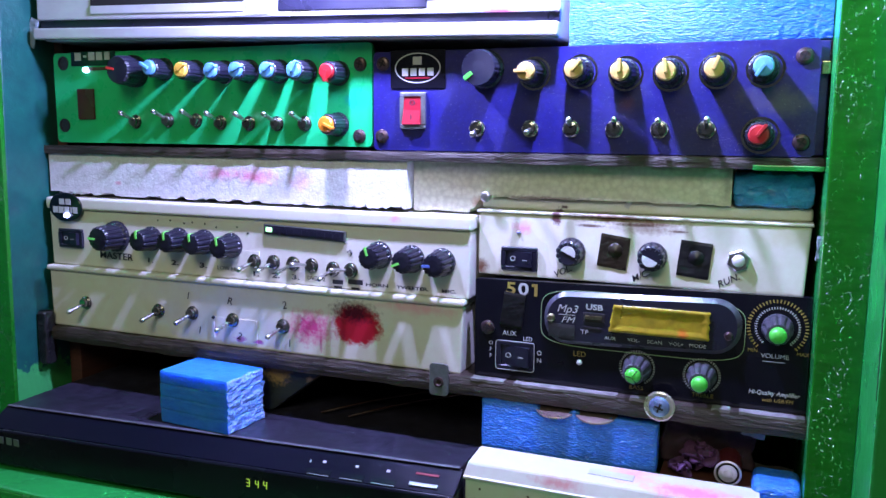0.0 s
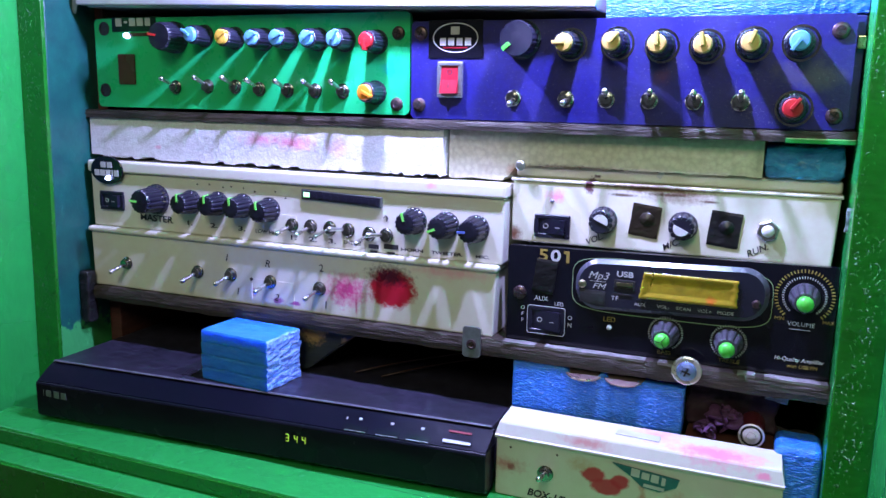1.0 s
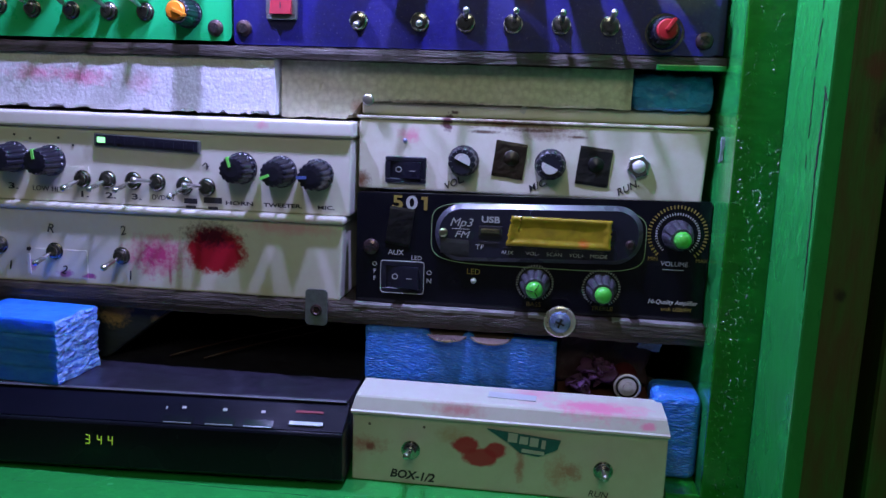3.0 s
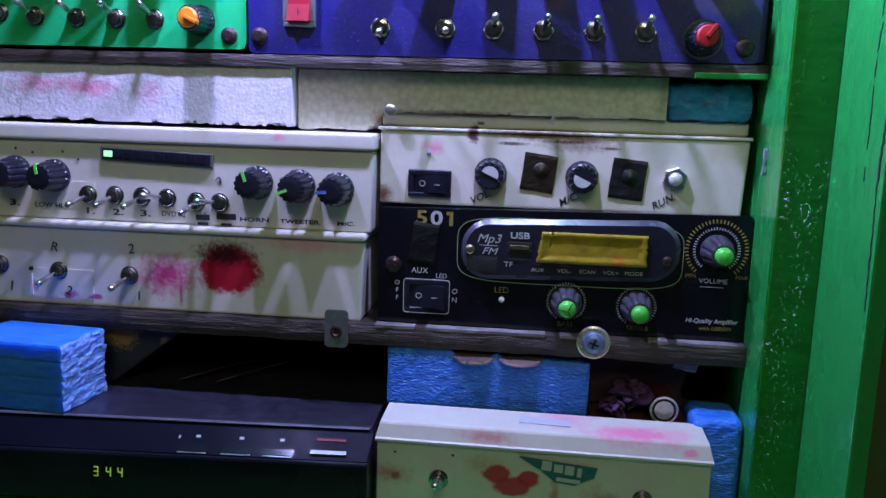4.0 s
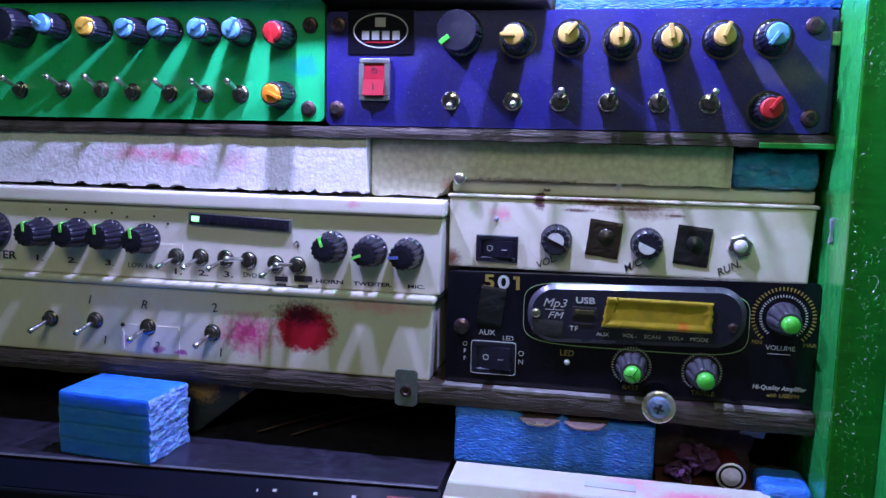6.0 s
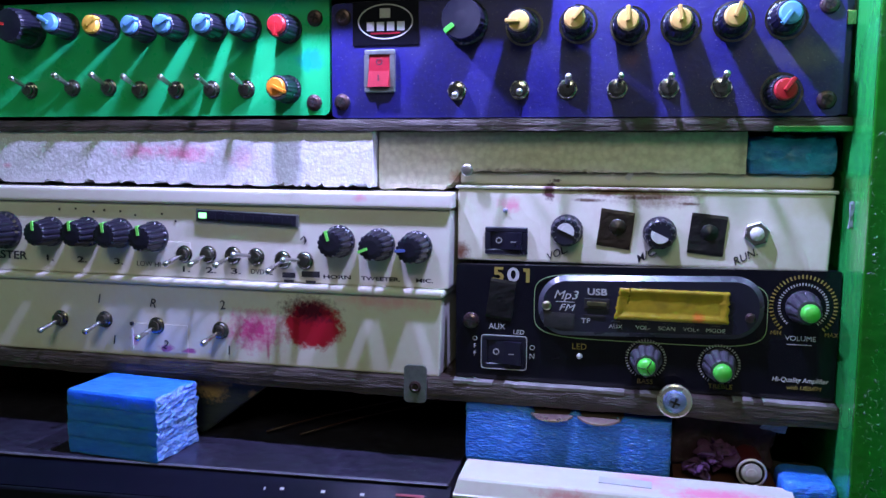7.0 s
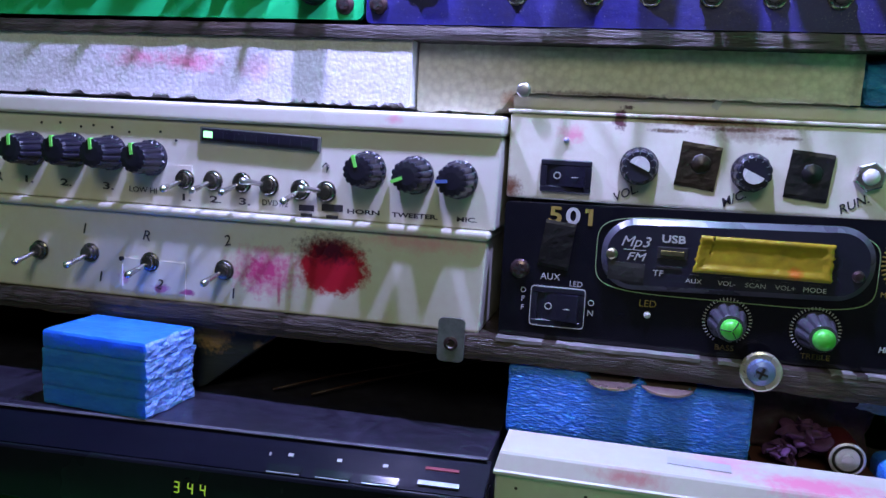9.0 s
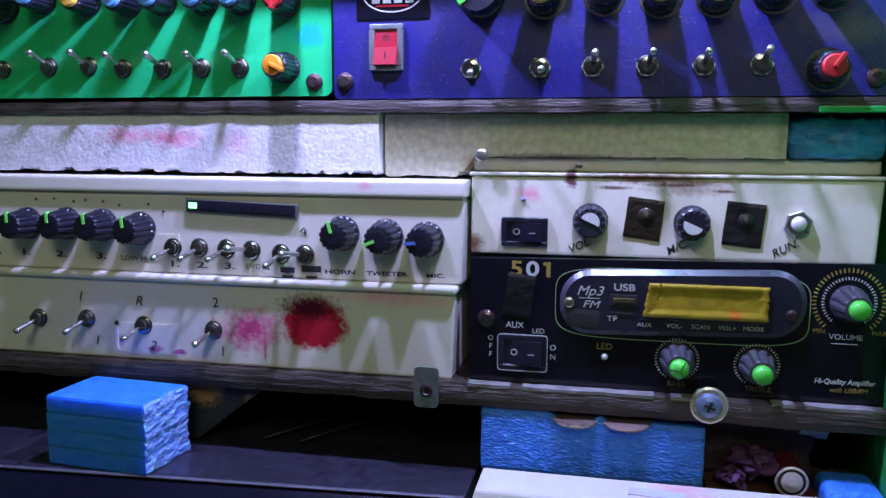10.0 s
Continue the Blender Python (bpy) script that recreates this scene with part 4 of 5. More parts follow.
part("head", moved(lathe([(0.0030, 0), (0.0034, 0.0006), (0.0032, 0.0014), (0.0020, 0.0018)], 20), (-0.1455, 0.5245, 1.1500)), "chrome", nail, "", True)

# ---- ivory mixer box: upper and lower enclosure ----
D = 0.5195


def enclosure(name_parent, x0, x1, z0, z1, y, back, rim_h, rim_out, taper, material):
    """A moulded plastic enclosure: a body that narrows away from its lid, and the lid's rounded rim."""
    bm = box(x0 + 0.001, x1 - 0.001, y, back, z0, z1 - rim_h, 0.0016, None, 3)
    for v in bm.verts:
        f = (z1 - v.co.z) / (z1 - z0)
        if v.co.x > (x0 + x1) / 2:
            v.co.x -= taper * f
        v.co.y += 0.0006 * f if v.co.y < (y + back) / 2 else 0
    part("body", bm, material, name_parent)
    part("lid_rim", box(x0, x1, y - rim_out, back, z1 - rim_h + 0.0002, z1, 0.0024, None, 4), material, name_parent, "rounded lid rim")


dm = thing("mixer_box", (-0.33, 0.58, 1.0855), "ivory plastic mixer box with fluted black knobs", "audio mixer", "rack units")
enclosure(dm, -0.5085, -0.1525, 1.0840, 1.1375, D, 0.66, 0.0095, 0.0026, 0.001, "ivory")
low = thing("switch_box", (-0.33, 0.58, 1.0345), "ivory plastic switch box with a red stain", "switch box", "rack units")
LW = 0.5170
enclosure(low, -0.5095, -0.1560, 1.0345, 1.0838, LW, 0.66, 0.0045, 0.0028, 0.002, "ivory")
part("moulded_recess", box(-0.352, -0.314, LW - 0.0001, LW + 0.001, 1.0385, 1.0555), "ivory", low)
part("moulded_recess", box(-0.335, -0.312, D - 0.0001, D + 0.001, 1.0920, 1.1055), "ivory", dm)
oval = lathe([(0.0165, 0), (0.0165, 0.0008), (0.0160, 0.0011)], 40)
bmesh.ops.scale(oval, vec=(1, 1, 0.68), verts=oval.verts)
part("badge", moved(oval, (-0.4870, D - 0.0027, 1.1302)), "black_panel", dm, "round black maker's badge")
bars([(-0.0030, 0.0042, 0.0050, 0.0045), (0.0035, 0.0042, 0.0050, 0.0045), (-0.0098, -0.0022, 0.0048, 0.0048), (-0.0040, -0.0022, 0.0048, 0.0048), (0.0018, -0.0022, 0.0048, 0.0048), (0.0062, -0.0022, 0.0014, 0.0048), (0.0102, -0.0022, 0.0044, 0.0048)],
     (-0.4870, D - 0.0038, 1.1302), "pale", dm)
part("power_led", moved(lathe([(0.0020, 0), (0.0020, 0.002), (0.0012, 0.0034)], 16), (-0.4845, D - 0.0036, 1.1240)), "led_glow", dm, "lit blue-white led", True)
rocker(-0.4975, -0.4735, 1.0980, 1.1130, D, dm, label="black rocker switch")
knob("master_body", (-0.4400, D, 1.1095), dm, "ptr_master", -88, 0)
for x, z, a in ((-0.4065, 1.1095, -4), (-0.3812, 1.1100, -4), (-0.3585, 1.1098, -6), (-0.3352, 1.1085, -8), (-0.2178, 1.1090, -18)):
    knob("flute_body", (x, D, z), dm, "ptr_green", a, 0)
knob("flute_body", (-0.1942, D, 1.1080), dm, "ptr_green", -112, 0)
knob("flute_body", (-0.1728, D, 1.1072), dm, "ptr_blue", -95, 0)
for x, z, up, side in ((-0.3158, 1.0985, -16, -14), (-0.3000, 1.0988, -16, -14), (-0.2840, 1.0988, -16, -14), (-0.2693, 1.0985, 8, -30), (-0.2525, 1.0972, -18, -10), (-0.2390, 1.0972, 6, -30)):
    toggle((x, D, z), dm, up, side)
for x, z in ((-0.4720, 1.0555), (-0.4010, 1.0555), (-0.3698, 1.0565), (-0.3342, 1.0545), (-0.2918, 1.0540)):
    toggle((x, LW, z), low, -18, -14)
meter = part("level_meter", box(-0.0325, 0.0325, -0.0016, 0, -0.0038, 0.0038, 0.0006), "steel", None, "led level meter with one green segment lit")
meter.parent, meter.location, meter.rotation_euler = dm, Vector((-0.2745, D, 1.1210)) - place_of(dm), (0, radians(2.0), 0)
win = part("window", box(-0.0310, 0.0310, -0.0021, -0.0010, -0.0030, 0.0030), "module", None)
win.parent = meter
for i in range(10):
    seg = part("segment", box(-0.0300 + i * 0.006, -0.0252 + i * 0.006, -0.0024, -0.0018, -0.0016, 0.0016), "meter_glow" if i == 0 else "black", None)
    seg.parent = meter
TY = D - 0.0002
lettering("MASTER", 0.0072, (-0.4420, TY, 1.0938), "ink", dm, 1, wide=1.25, bold=0.00012)
for body, x, z in (("1.", -0.4095, 1.0928), ("2.", -0.3860, 1.0925), ("3.", -0.3605, 1.0922)):
    lettering(body, 0.0050, (x, TY, z), "ink", dm, 1, wide=2.0, bold=0.0001)
lettering("LOW HI", 0.0042, (-0.3400, TY, 1.0915), "ink", dm, 1, wide=1.1)
for body, x in (("1.", -0.3155), ("2.", -0.2985), ("3.", -0.2825)):
    lettering(body, 0.0048, (x, TY, 1.0892), "ink", dm, 1, wide=2.0, bold=0.0001)
lettering("DVD1/2", 0.0042, (-0.2660, TY, 1.0895), "ink", dm, 1, wide=1.0)
bars([(0, 0, 0.008, 0.0030), (0, -0.0035, 0.006, 0.0016)], (-0.2490, TY, 1.0885), "ink", dm)
bars([(0, 0.001, 0.011, 0.0034), (0, -0.0035, 0.006, 0.0016)], (-0.2355, TY, 1.0885), "ink", dm)
for body, x, w in (("HORN", -0.2195, 1.88), ("TWEETER.", -0.1935, 1.62), ("MIC.", -0.1680, 1.69)):
    lettering(body, 0.0031, (x, TY, 1.0884), "ink", dm, -0.5, wide=w, bold=0.00008)
lettering("\u2191", 0.007, (-0.2395, TY, 1.1085), "ink", dm)
for x, z in ((-0.4005, 1.1235), (-0.3890, 1.1240), (-0.3765, 1.1225), (-0.3690, 1.1235), (-0.3580, 1.1230), (-0.3300, 1.1220), (-0.3210, 1.1180), (-0.3480, 1.1210)):
    part("scale_dot", moved(lathe([(0.0007, 0), (0.0007, 0.0003)], 10), (x, D, z)), "ink", dm)
HY = LW - 0.0003
for body, x, z, a in (("I", -0.3735, 1.0690, 4), ("R", -0.3365, 1.0680, 8), ("2", -0.2905, 1.0690, -10), ("I", -0.3640, 1.0440, 0), ("2", -0.3290, 1.0430, 15), ("I", -0.2870, 1.0420, -6)):
    lettering(body, 0.0078, (x, HY, z), "ink", low, a, "handwriting", slant=0.15)
part("switch_stub", box(-0.3520, -0.3505, LW - 0.0008, LW, 1.0400, 1.0520), "white_cap", low)
part("screw_tip", moved(lathe([(0.0013, 0), (0.0012, 0.0012)], 10), (-0.3510, LW, 1.0550)), "ink", low)

# ---- cream box over the amplifier ----
C = 0.5285
mc = thing("relay_box", (-0.055, 0.58, 1.1000), "stained cream plastic control box with dial knobs", "control box", "rack units")
bm = box(-0.1515, 0.0425, C, 0.66, 1.1000, 1.1395, 0.0016, None, 3)
for v in bm.verts:
    if v.co.x > 0:
        v.co.x -= 0.0018 * (1.1395 - v.co.z) / 0.0395
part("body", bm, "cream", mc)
part("lid_rim", box(-0.1520, 0.0430, 0.5365, 0.66, 1.1417, 1.1488, 0.0022, None, 4), "cream", mc, "rust-stained lid rim")
part("lid_lip", box(-0.1525, 0.0435, C - 0.0008, 0.66, 1.1397, 1.1415, 0.0006, None, 2), "cream", mc, "thin lid lip")
part("paper_scrap", moved(box(-0.0016, 0.0016, -0.0003, 0.0, -0.0022, 0.0022), (-0.0590, 0.5362, 1.1475), (0, 30, 0)), "white_cap", mc)
rocker(-0.1355, -0.1120, 1.1040, 1.1190, C, mc, label="black rocker switch")
for x, a in ((-0.0910, 25), (-0.0425, 205)):
    knob("dial_body", (x, C, 1.1180), mc, None, 0)
    kn = [o for o in mc.children if o.name.startswith("knob")][-1]
    ticks = bmesh.new()
    for i in range(9):
        q = radians(-120 + 30 * i)
        moved_tick = moved(box(-0.0002, 0.0002, -0.0108, -0.0100, 0.0055, 0.0064), (0, 0, 0), (0, math.degrees(q), 0))
        me = bpy.data.meshes.new("tick")
        moved_tick.to_mesh(me)
        moved_tick.free()
        ticks.from_mesh(me)
        bpy.data.meshes.remove(me)
    put("dial_marks", to_mesh(ticks, "dial_marks", "steel"), kn, (x, C, 1.1180))
    put("cap", MESH["half_cap"], kn, (x, C, 1.1180), (0, a, 0), "half-round silver cap")
for cx, cz, w, h, a, material in ((-0.0652, 1.1195, 0.0176, 0.0200, 7, "tape_brown"), (-0.0185, 1.1178, 0.0180, 0.0212, 6, "tape_black")):
    patch = moved(rough_slab(-w / 2, w / 2, -0.0009, 0.0, -h / 2, h / 2, 0.0016, 0.00022, 260, seed=cx * 90), (cx, C, cz), (0, a, 0))
    p = part("tape_patch", patch, material, mc, "square of dark tape over a hole")
    part("bulge", moved(lathe([(0.0052, 0), (0.0040, 0.0006), (0.0020, 0.0014), (0.0007, 0.0020)], 9), (cx + 0.001, C - 0.0006, cz + 0.001)), material, p, "", True)
hexn = bmesh.new()
lathe([(0.0064, 0), (0.0064, 0.0030), (0.0058, 0.0034)], 6, bm=hexn)
nutp = part("hex_nut", moved(hexn, (0.0055, C, 1.1190), (0, 12, 0)), "chrome", mc)
part("lamp_lens", moved(lathe([(0.0036, 0.0034), (0.0034, 0.0044), (0.0024, 0.0053), (0.0010, 0.0057)], 24), (0.0055, C, 1.1190)), "white_cap", nutp, "milky indicator lens", True)
part("status_led", moved(lathe([(0.0013, 0), (0.0012, 0.0010), (0.0005, 0.0014)], 12), (-0.1247, C, 1.1280)), "status_blue", mc, "", True)
for body, x, z, a in (("VOL.", -0.0962, 1.1052, -26), ("M/C.", -0.0490, 1.1058, -28), ("RUN.", 0.0005, 1.1066, -28)):
    lettering(body, 0.0056, (x, C - 0.0002, z), "ink", mc, a, "handwriting", slant=0.25, bold=0.00006)

# ---- black amplifier ----
A = 0.5200
amp = thing("amplifier", (-0.05, 0.58, 1.0350), "black gloss amplifier with green-capped knobs and usb player", "amplifier", "rack units")
part("chassis", box(-0.145, 0.042, A + 0.0045, 0.68, 1.0355, 1.0955, 0.001), "steel", amp, "grey steel chassis")
plate = rounded_plate(-0.1500, 0.0452, 1.0345, 1.0985, A, A + 0.004, 0.0015)
for v in plate.verts:
    v.co.z += 0.0035 * max(0.0, (v.co.x + 0.15) / 0.195) * (1 if v.co.z > 1.06 else 0.3)
part("front_panel", plate, "black_panel", amp, "black gloss front panel")
screw((-0.1415, A, 1.0675), amp, turn=10)
lettering("5", 0.0105, (-0.1265, A - 0.0002, 1.0935), "gold", amp, 0, wide=1.3, bold=0.00025)
lettering("0", 0.0105, (-0.1185, A - 0.0002, 1.0935), "pale", amp, 0, wide=1.3, bold=0.00025)
bars([(0.0006, 0, 0.0020, 0.0076), (-0.0010, 0.0029, 0.0020, 0.0018)], (-0.1112, A, 1.0937), "gold", amp, "numeral")
part("tape_patch", moved(rough_slab(-0.0070, 0.0070, -0.0009, 0.0, -0.0110, 0.0110, 0.0016, 0.00025, 260, seed=2), (-0.1250, A, 1.0800), (0, 7, 0)), "tape_black", amp, "black tape over a jack")
lettering("AUX", 0.0044, (-0.1270, A - 0.0002, 1.0648), "pale", amp)
lettering("LED", 0.0036, (-0.1150, A - 0.0002, 1.0622), "pale", amp)
for i, body in enumerate("OFF"):
    lettering(body, 0.0036, (-0.1392, A - 0.0002, 1.0575 - 0.0042 * i), "pale", amp)
for i, body in enumerate("ON"):
    lettering(body, 0.0040, (-0.1075, A - 0.0002, 1.0540 - 0.0048 * i), "pale", amp)
sw = rocker(-0.1350, -0.1105, 1.0420, 1.0602, A, amp, "module", "black", label="black rocker switch with a pale outline")
part("outline", ring(-0.12275, 1.0511, 0.01235, 0.0092, A - 0.0020, 0.00035, 48, 14.0), "pale", sw)
lettering("LED", 0.0046, (-0.0822, A - 0.0002, 1.0562), "gold", amp)
part("status_led", moved(lathe([(0.0017, 0), (0.0016, 0.0012), (0.0006, 0.0018)], 14), (-0.0820, A, 1.0512)), "status", amp, "unlit white led", True)

shell = bmesh.new()
loops = []
for inset, y in ((0.0, A), (0.0, A - 0.0010), (0.0026, A - 0.0035)):
    r, loop = 0.0150 - inset, []
    for cx, cz, a0 in ((-0.0052, 1.0795, 0), (-0.0895, 1.0795, 90), (-0.0895, 1.0770, 180), (-0.0052, 1.0770, 270)):
        for i in range(11):
            a = radians(a0 + 9 * i)
            loop.append(shell.verts.new((cx + r * math.cos(a), y, cz + r * math.sin(a))))
    loops.append(loop)
for p, q in zip(loops, loops[1:]):
    for i in range(len(p)):
        j = (i + 1) % len(p)
        shell.faces.new((p[i], p[j], q[j], q[i]))
shell.faces.new(loops[0]), shell.faces.new(loops[-1])
pl = part("usb_player", shell, "module", amp, "glossy black usb player module")
# bevel faces get the paler colour in place of the led sheen
pl.data.materials.append(M["bezel"])
for f in pl.data.polygons:
    if -0.95 < f.normal.y < -0.2:
        f.material_index = 1
for v in pl.data.vertices:
    v.co.z += 0.002 * (v.co.x + 0.05) / 0.06
part("outline", ring(-0.0476, 1.0782, 0.0590, 0.0174, A - 0.0003, 0.00038, 96, 5.0), "lime", amp)
PY = A - 0.0037
part("screw", moved(lathe([(0.0026, 0), (0.0025, 0.0008), (0.0016, 0.0014), (0.0006, 0.0015)], 16), (-0.0998, A - 0.0035, 1.0785)), "brass", pl, "brass module screw")
part("screw", moved(lathe([(0.0026, 0), (0.0025, 0.0008), (0.0016, 0.0014), (0.0006, 0.0015)], 16), (0.0030, A - 0.0035, 1.0770)), "dark_screw", pl, "dark steel module screw")
lettering("Mp3", 0.0066, (-0.0900, PY, 1.0845), "pale", pl, 0, wide=1.1, slant=0.3)
part("rule", box(-0.0950, -0.0850, PY, PY + 0.0002, 1.0808, 1.0811), "pale", pl)
lettering("FM", 0.0052, (-0.0895, PY, 1.0778), "pale", pl, 0, wide=1.25, slant=0.3)
lettering("USB", 0.0048, (-0.0735, PY, 1.0868), "pale", pl, 0, wide=1.25, bold=0.0001)
part("usb_port", box(-0.0800, -0.0670, PY - 0.0003, PY + 0.001, 1.0778, 1.0834, 0.0004), "dark_hole", pl)
part("usb_tongue", box(-0.0786, -0.0684, PY - 0.0007, PY, 1.0795, 1.0818, 0.0002), "brass", pl)
part("card_slot", box(-0.0800, -0.0690, PY - 0.0002, PY + 0.001, 1.0736, 1.0746), "dark_hole", pl)
lettering("TF", 0.0038, (-0.0790, PY, 1.0712), "pale", pl, 0, wide=1.2)
part("tape_patch", moved(rough_slab(-0.0080, 0.0080, -0.0005, 0, -0.0042, 0.0042, 0.002, 0.00015, 200, seed=8), (-0.0930, PY, 1.0708), (0, 2, 0)), "rubber", pl)
tp = rough_slab(-0.0645, -0.0075, PY - 0.0012, PY - 0.0002, 1.0732, 1.0898, 0.0012, 0.00016, 330, seed=6)
for v in tp.verts:
    if v.co.x < -0.058:
        v.co.x += (v.co.z - 1.0732) * 0.16 + 0.0015 * noise.noise(Vector((0, 0, v.co.z * 700)))
    if v.co.x > -0.012:
        v.co.x += 0.0012 * noise.noise(Vector((3, 0, v.co.z * 600)))
    if 1.0758 < v.co.z < 1.0872 and -0.061 < v.co.x < -0.0105:
        v.co.y += 0.0008
part("yellow_tape", tp, "kapton", pl, "amber film tape over the display", True)
for body, x in (("AUX", -0.0635), ("VOL-", -0.0495), ("SCAN", -0.0375), ("VOL+", -0.0253), ("MODE", -0.0135)):
    lettering(body, 0.0029, (x, PY, 1.0690 + (x + 0.06) * 0.01), "pale", pl, 0, wide=1.15)
    part("button", box(x - 0.0022, x + 0.0022, PY - 0.0003, PY + 0.001, 1.0712, 1.0720, 0.0002), "black", pl)


def scale_ticks(cx, cz, r0, r1, n, w, gap, material):
    bm = bmesh.new()
    for i in range(n):
        a = radians(180 + gap + (360 - 2 * gap) * i / (n - 1))
        one = box(-w / 2, w / 2, A - 0.0003, A + 0.0002, r0, r1)
        moved(one, (0, 0, 0), (0, math.degrees(a), 0))
        bmesh.ops.translate(one, vec=(cx, 0, cz), verts=one.verts)
        me = bpy.data.meshes.new("tmp")
        one.to_mesh(me)
        one.free()
        bm.from_mesh(me)
        bpy.data.meshes.remove(me)
    tagged(part("dial_scale", bm, material, amp), kind="stuff")


scale_ticks(0.0282, 1.0835, 0.0142, 0.0161, 40, 0.0007, 42, "gold")
scale_ticks(0.0282, 1.0835, 0.0107, 0.0120, 40, 0.0005, 40, "pale")
knob("vol_body", (0.0282, A, 1.0832), amp, "ball_cap", 0, label="fluted black knob with a bright green cap")
for x, z in ((-0.0474, 1.0518), (-0.0106, 1.0512)):
    scale_ticks(x, z, 0.0093, 0.0106, 36, 0.0004, 30, "pale")
    knob("vol_body", (x, A, z), amp, "ball_cap", 0, label="fluted black knob with a bright green cap")
for turn in (35, 150, 270):
    a = radians(turn)
    dome = [(0.0004, 0.0056), (0.0012, 0.0055), (0.0022, 0.0052), (0.0036, 0.0044), (0.0043, 0.0032)]
    part("cap_crack", tube([(-0.0474 + r * math.sin(a), A - 0.0155 - d, 1.0518 + r * math.cos(a)) for r, d in dome], 0.00022, 6), "dark_hole", amp)
lettering("VOLUME", 0.0036, (0.0278, A - 0.0002, 1.0670), "pale", amp, 0, wide=1.05)
part("underline", box(0.0215, 0.0330, A - 0.0003, A, 1.0637, 1.0640), "pale", amp)
lettering("MIN", 0.0030, (0.0160, A - 0.0002, 1.0695), "gold", amp)
lettering("MAX", 0.0030, (0.0420, A - 0.0002, 1.0695), "gold", amp)
lettering("BASS", 0.0036, (-0.0475, A - 0.0002, 1.0395), "gold", amp, 0, wide=1.1)
lettering("TREBLE", 0.0034, (-0.0095, A - 0.0002, 1.0395), "gold", amp, 0, wide=1.1)
lettering("Hi-Quality Amplifier", 0.0034, (0.0285, A - 0.0002, 1.0455), "pale", amp, 0, slant=0.2, bold=0.00006, wide=0.95)
lettering("with USB/FM", 0.0031, (0.0305, A - 0.0002, 1.0415), "gold", amp, 0, slant=0.2)

# ---- on the lower shelf edge ----
ws = thing("screw_and_washer", (-0.0325, 0.5115, 1.0328), "large washer with a blue-headed cross screw", "screw")
wsh = part("washer", moved(lathe([(0.0088, 0), (0.0088, 0.0014), (0.0080, 0.0018), (0.0050, 0.0016)], 36), (-0.0325, 0.5115, 1.0328)), "washer", ws)
hd = part("screw_head", moved(lathe([(0.0060, 0.0014), (0.0060, 0.0022), (0.0052, 0.0036), (0.0030, 0.0044)], 28), (-0.0325, 0.5115, 1.0328)), "screw_blue", ws, "bluish screw head")
put("cross_slot", MESH["cross"], hd, (-0.0325, 0.5092, 1.0328), (0, 20, 0))
clip = thing("metal_tab", (-0.1700, 0.5115, 1.0320), "grey zinc tab screwed over the shelf edge", "bracket")
part("plate", rounded_plate(-0.1768, -0.1640, 1.0220, 1.0430, 0.5085, 0.5100, 0.0025), "steel", clip)
part("spacer", box(-0.1735, -0.1672, 0.5098, 0.5130, 1.0260, 1.0330), "steel", clip)
part("eyelet", moved(lathe([(0.0032, 0), (0.0034, 0.0010), (0.0022, 0.0013), (0.0012, 0.0004)], 24), (-0.1702, 0.5085, 1.0310)), "dark_screw", clip)

# ---- under the lower shelf ----
sheet = rough_slab(-0.1430, -0.0330, 0.5135, 0.5260, 0.9900, 1.0228, 0.0020, 0.00035, 300, seed=11)
for v in sheet.verts:
    for cx in (-0.0955, -0.0705):
        d = abs(v.co.x - cx) / 0.0125
        if d < 1 and v.co.z > 1.010:
            v.co.z -= 0.0055 * (1 - d * d) * (v.co.z - 1.010) / 0.0128
    v.co.z -= 0.003 * (v.co.x + 0.143) / 0.11 if v.co.z > 1.015 and v.co.x > -0.06 else 0
soften(sheet, -0.1433, -0.0327, 0.5132, 0.5263, 0.9890, 1.0232, 0.0030)
blue_sheet = part("foam_sheet", sheet, "blue_foam", None)
tagged(blue_sheet, "bright blue packing foam strip wedged under the shelf", "packing foam", "foam packing")
for cx, lab in ((-0.0955, "worn pinkish coin wedged under the shelf"), (-0.0705, "worn brassy coin wedged under the shelf")):
    bm = lathe([(0.0128, 0), (0.0130, 0.0002), (0.0130, 0.0012), (0.0126, 0.0014)], 48)
    moved(bm, (cx, 0.5195, 1.0212), (101, 0, 0))
    coin = part("coin", bm, "coin", None)
    tagged(coin, lab, "coin", "wedged coins")
corner = part("foam_block", soften(rough_slab(0.0200, 0.0455, 0.5005, 0.530, 0.9505, 0.9985, 0.0020, 0.0005, 260, seed=12), 0.0198, 0.0457, 0.5003, 0.531, 0.9503, 0.9988, 0.005), "blue_foam", None)
tagged(corner, "small blue packing foam block in the cabinet corner", "packing foam", "foam packing")

batt = thing("battery", (0.0070, 0.535, 0.9895), "maroon dry cell lying with its terminal outward", "battery")
part("case", moved(lathe([(0.0068, -0.045), (0.0074, -0.044), (0.0074, -0.001), (0.0070, 0)], 32), (0.0070, 0.5145, 0.9970)), "maroon", batt, "", True)
part("end_cap", moved(lathe([(0.0072, 0), (0.0076, 0.0006), (0.0068, 0.0012), (0.0064, 0.0006), (0.0052, 0.0006), (0.0048, 0.0012), (0.0026, 0.0012), (0.0024, 0.0022), (0.0010, 0.0024)], 36), (0.0070, 0.5143, 0.9970)), "tin", batt, "crimped steel end")
part("end_seal", ring(0.0070, 0.9970, 0.0052, 0.0052, 0.5138, 0.0011, 36), "dark_hole", batt, "dark plastic sealing ring")
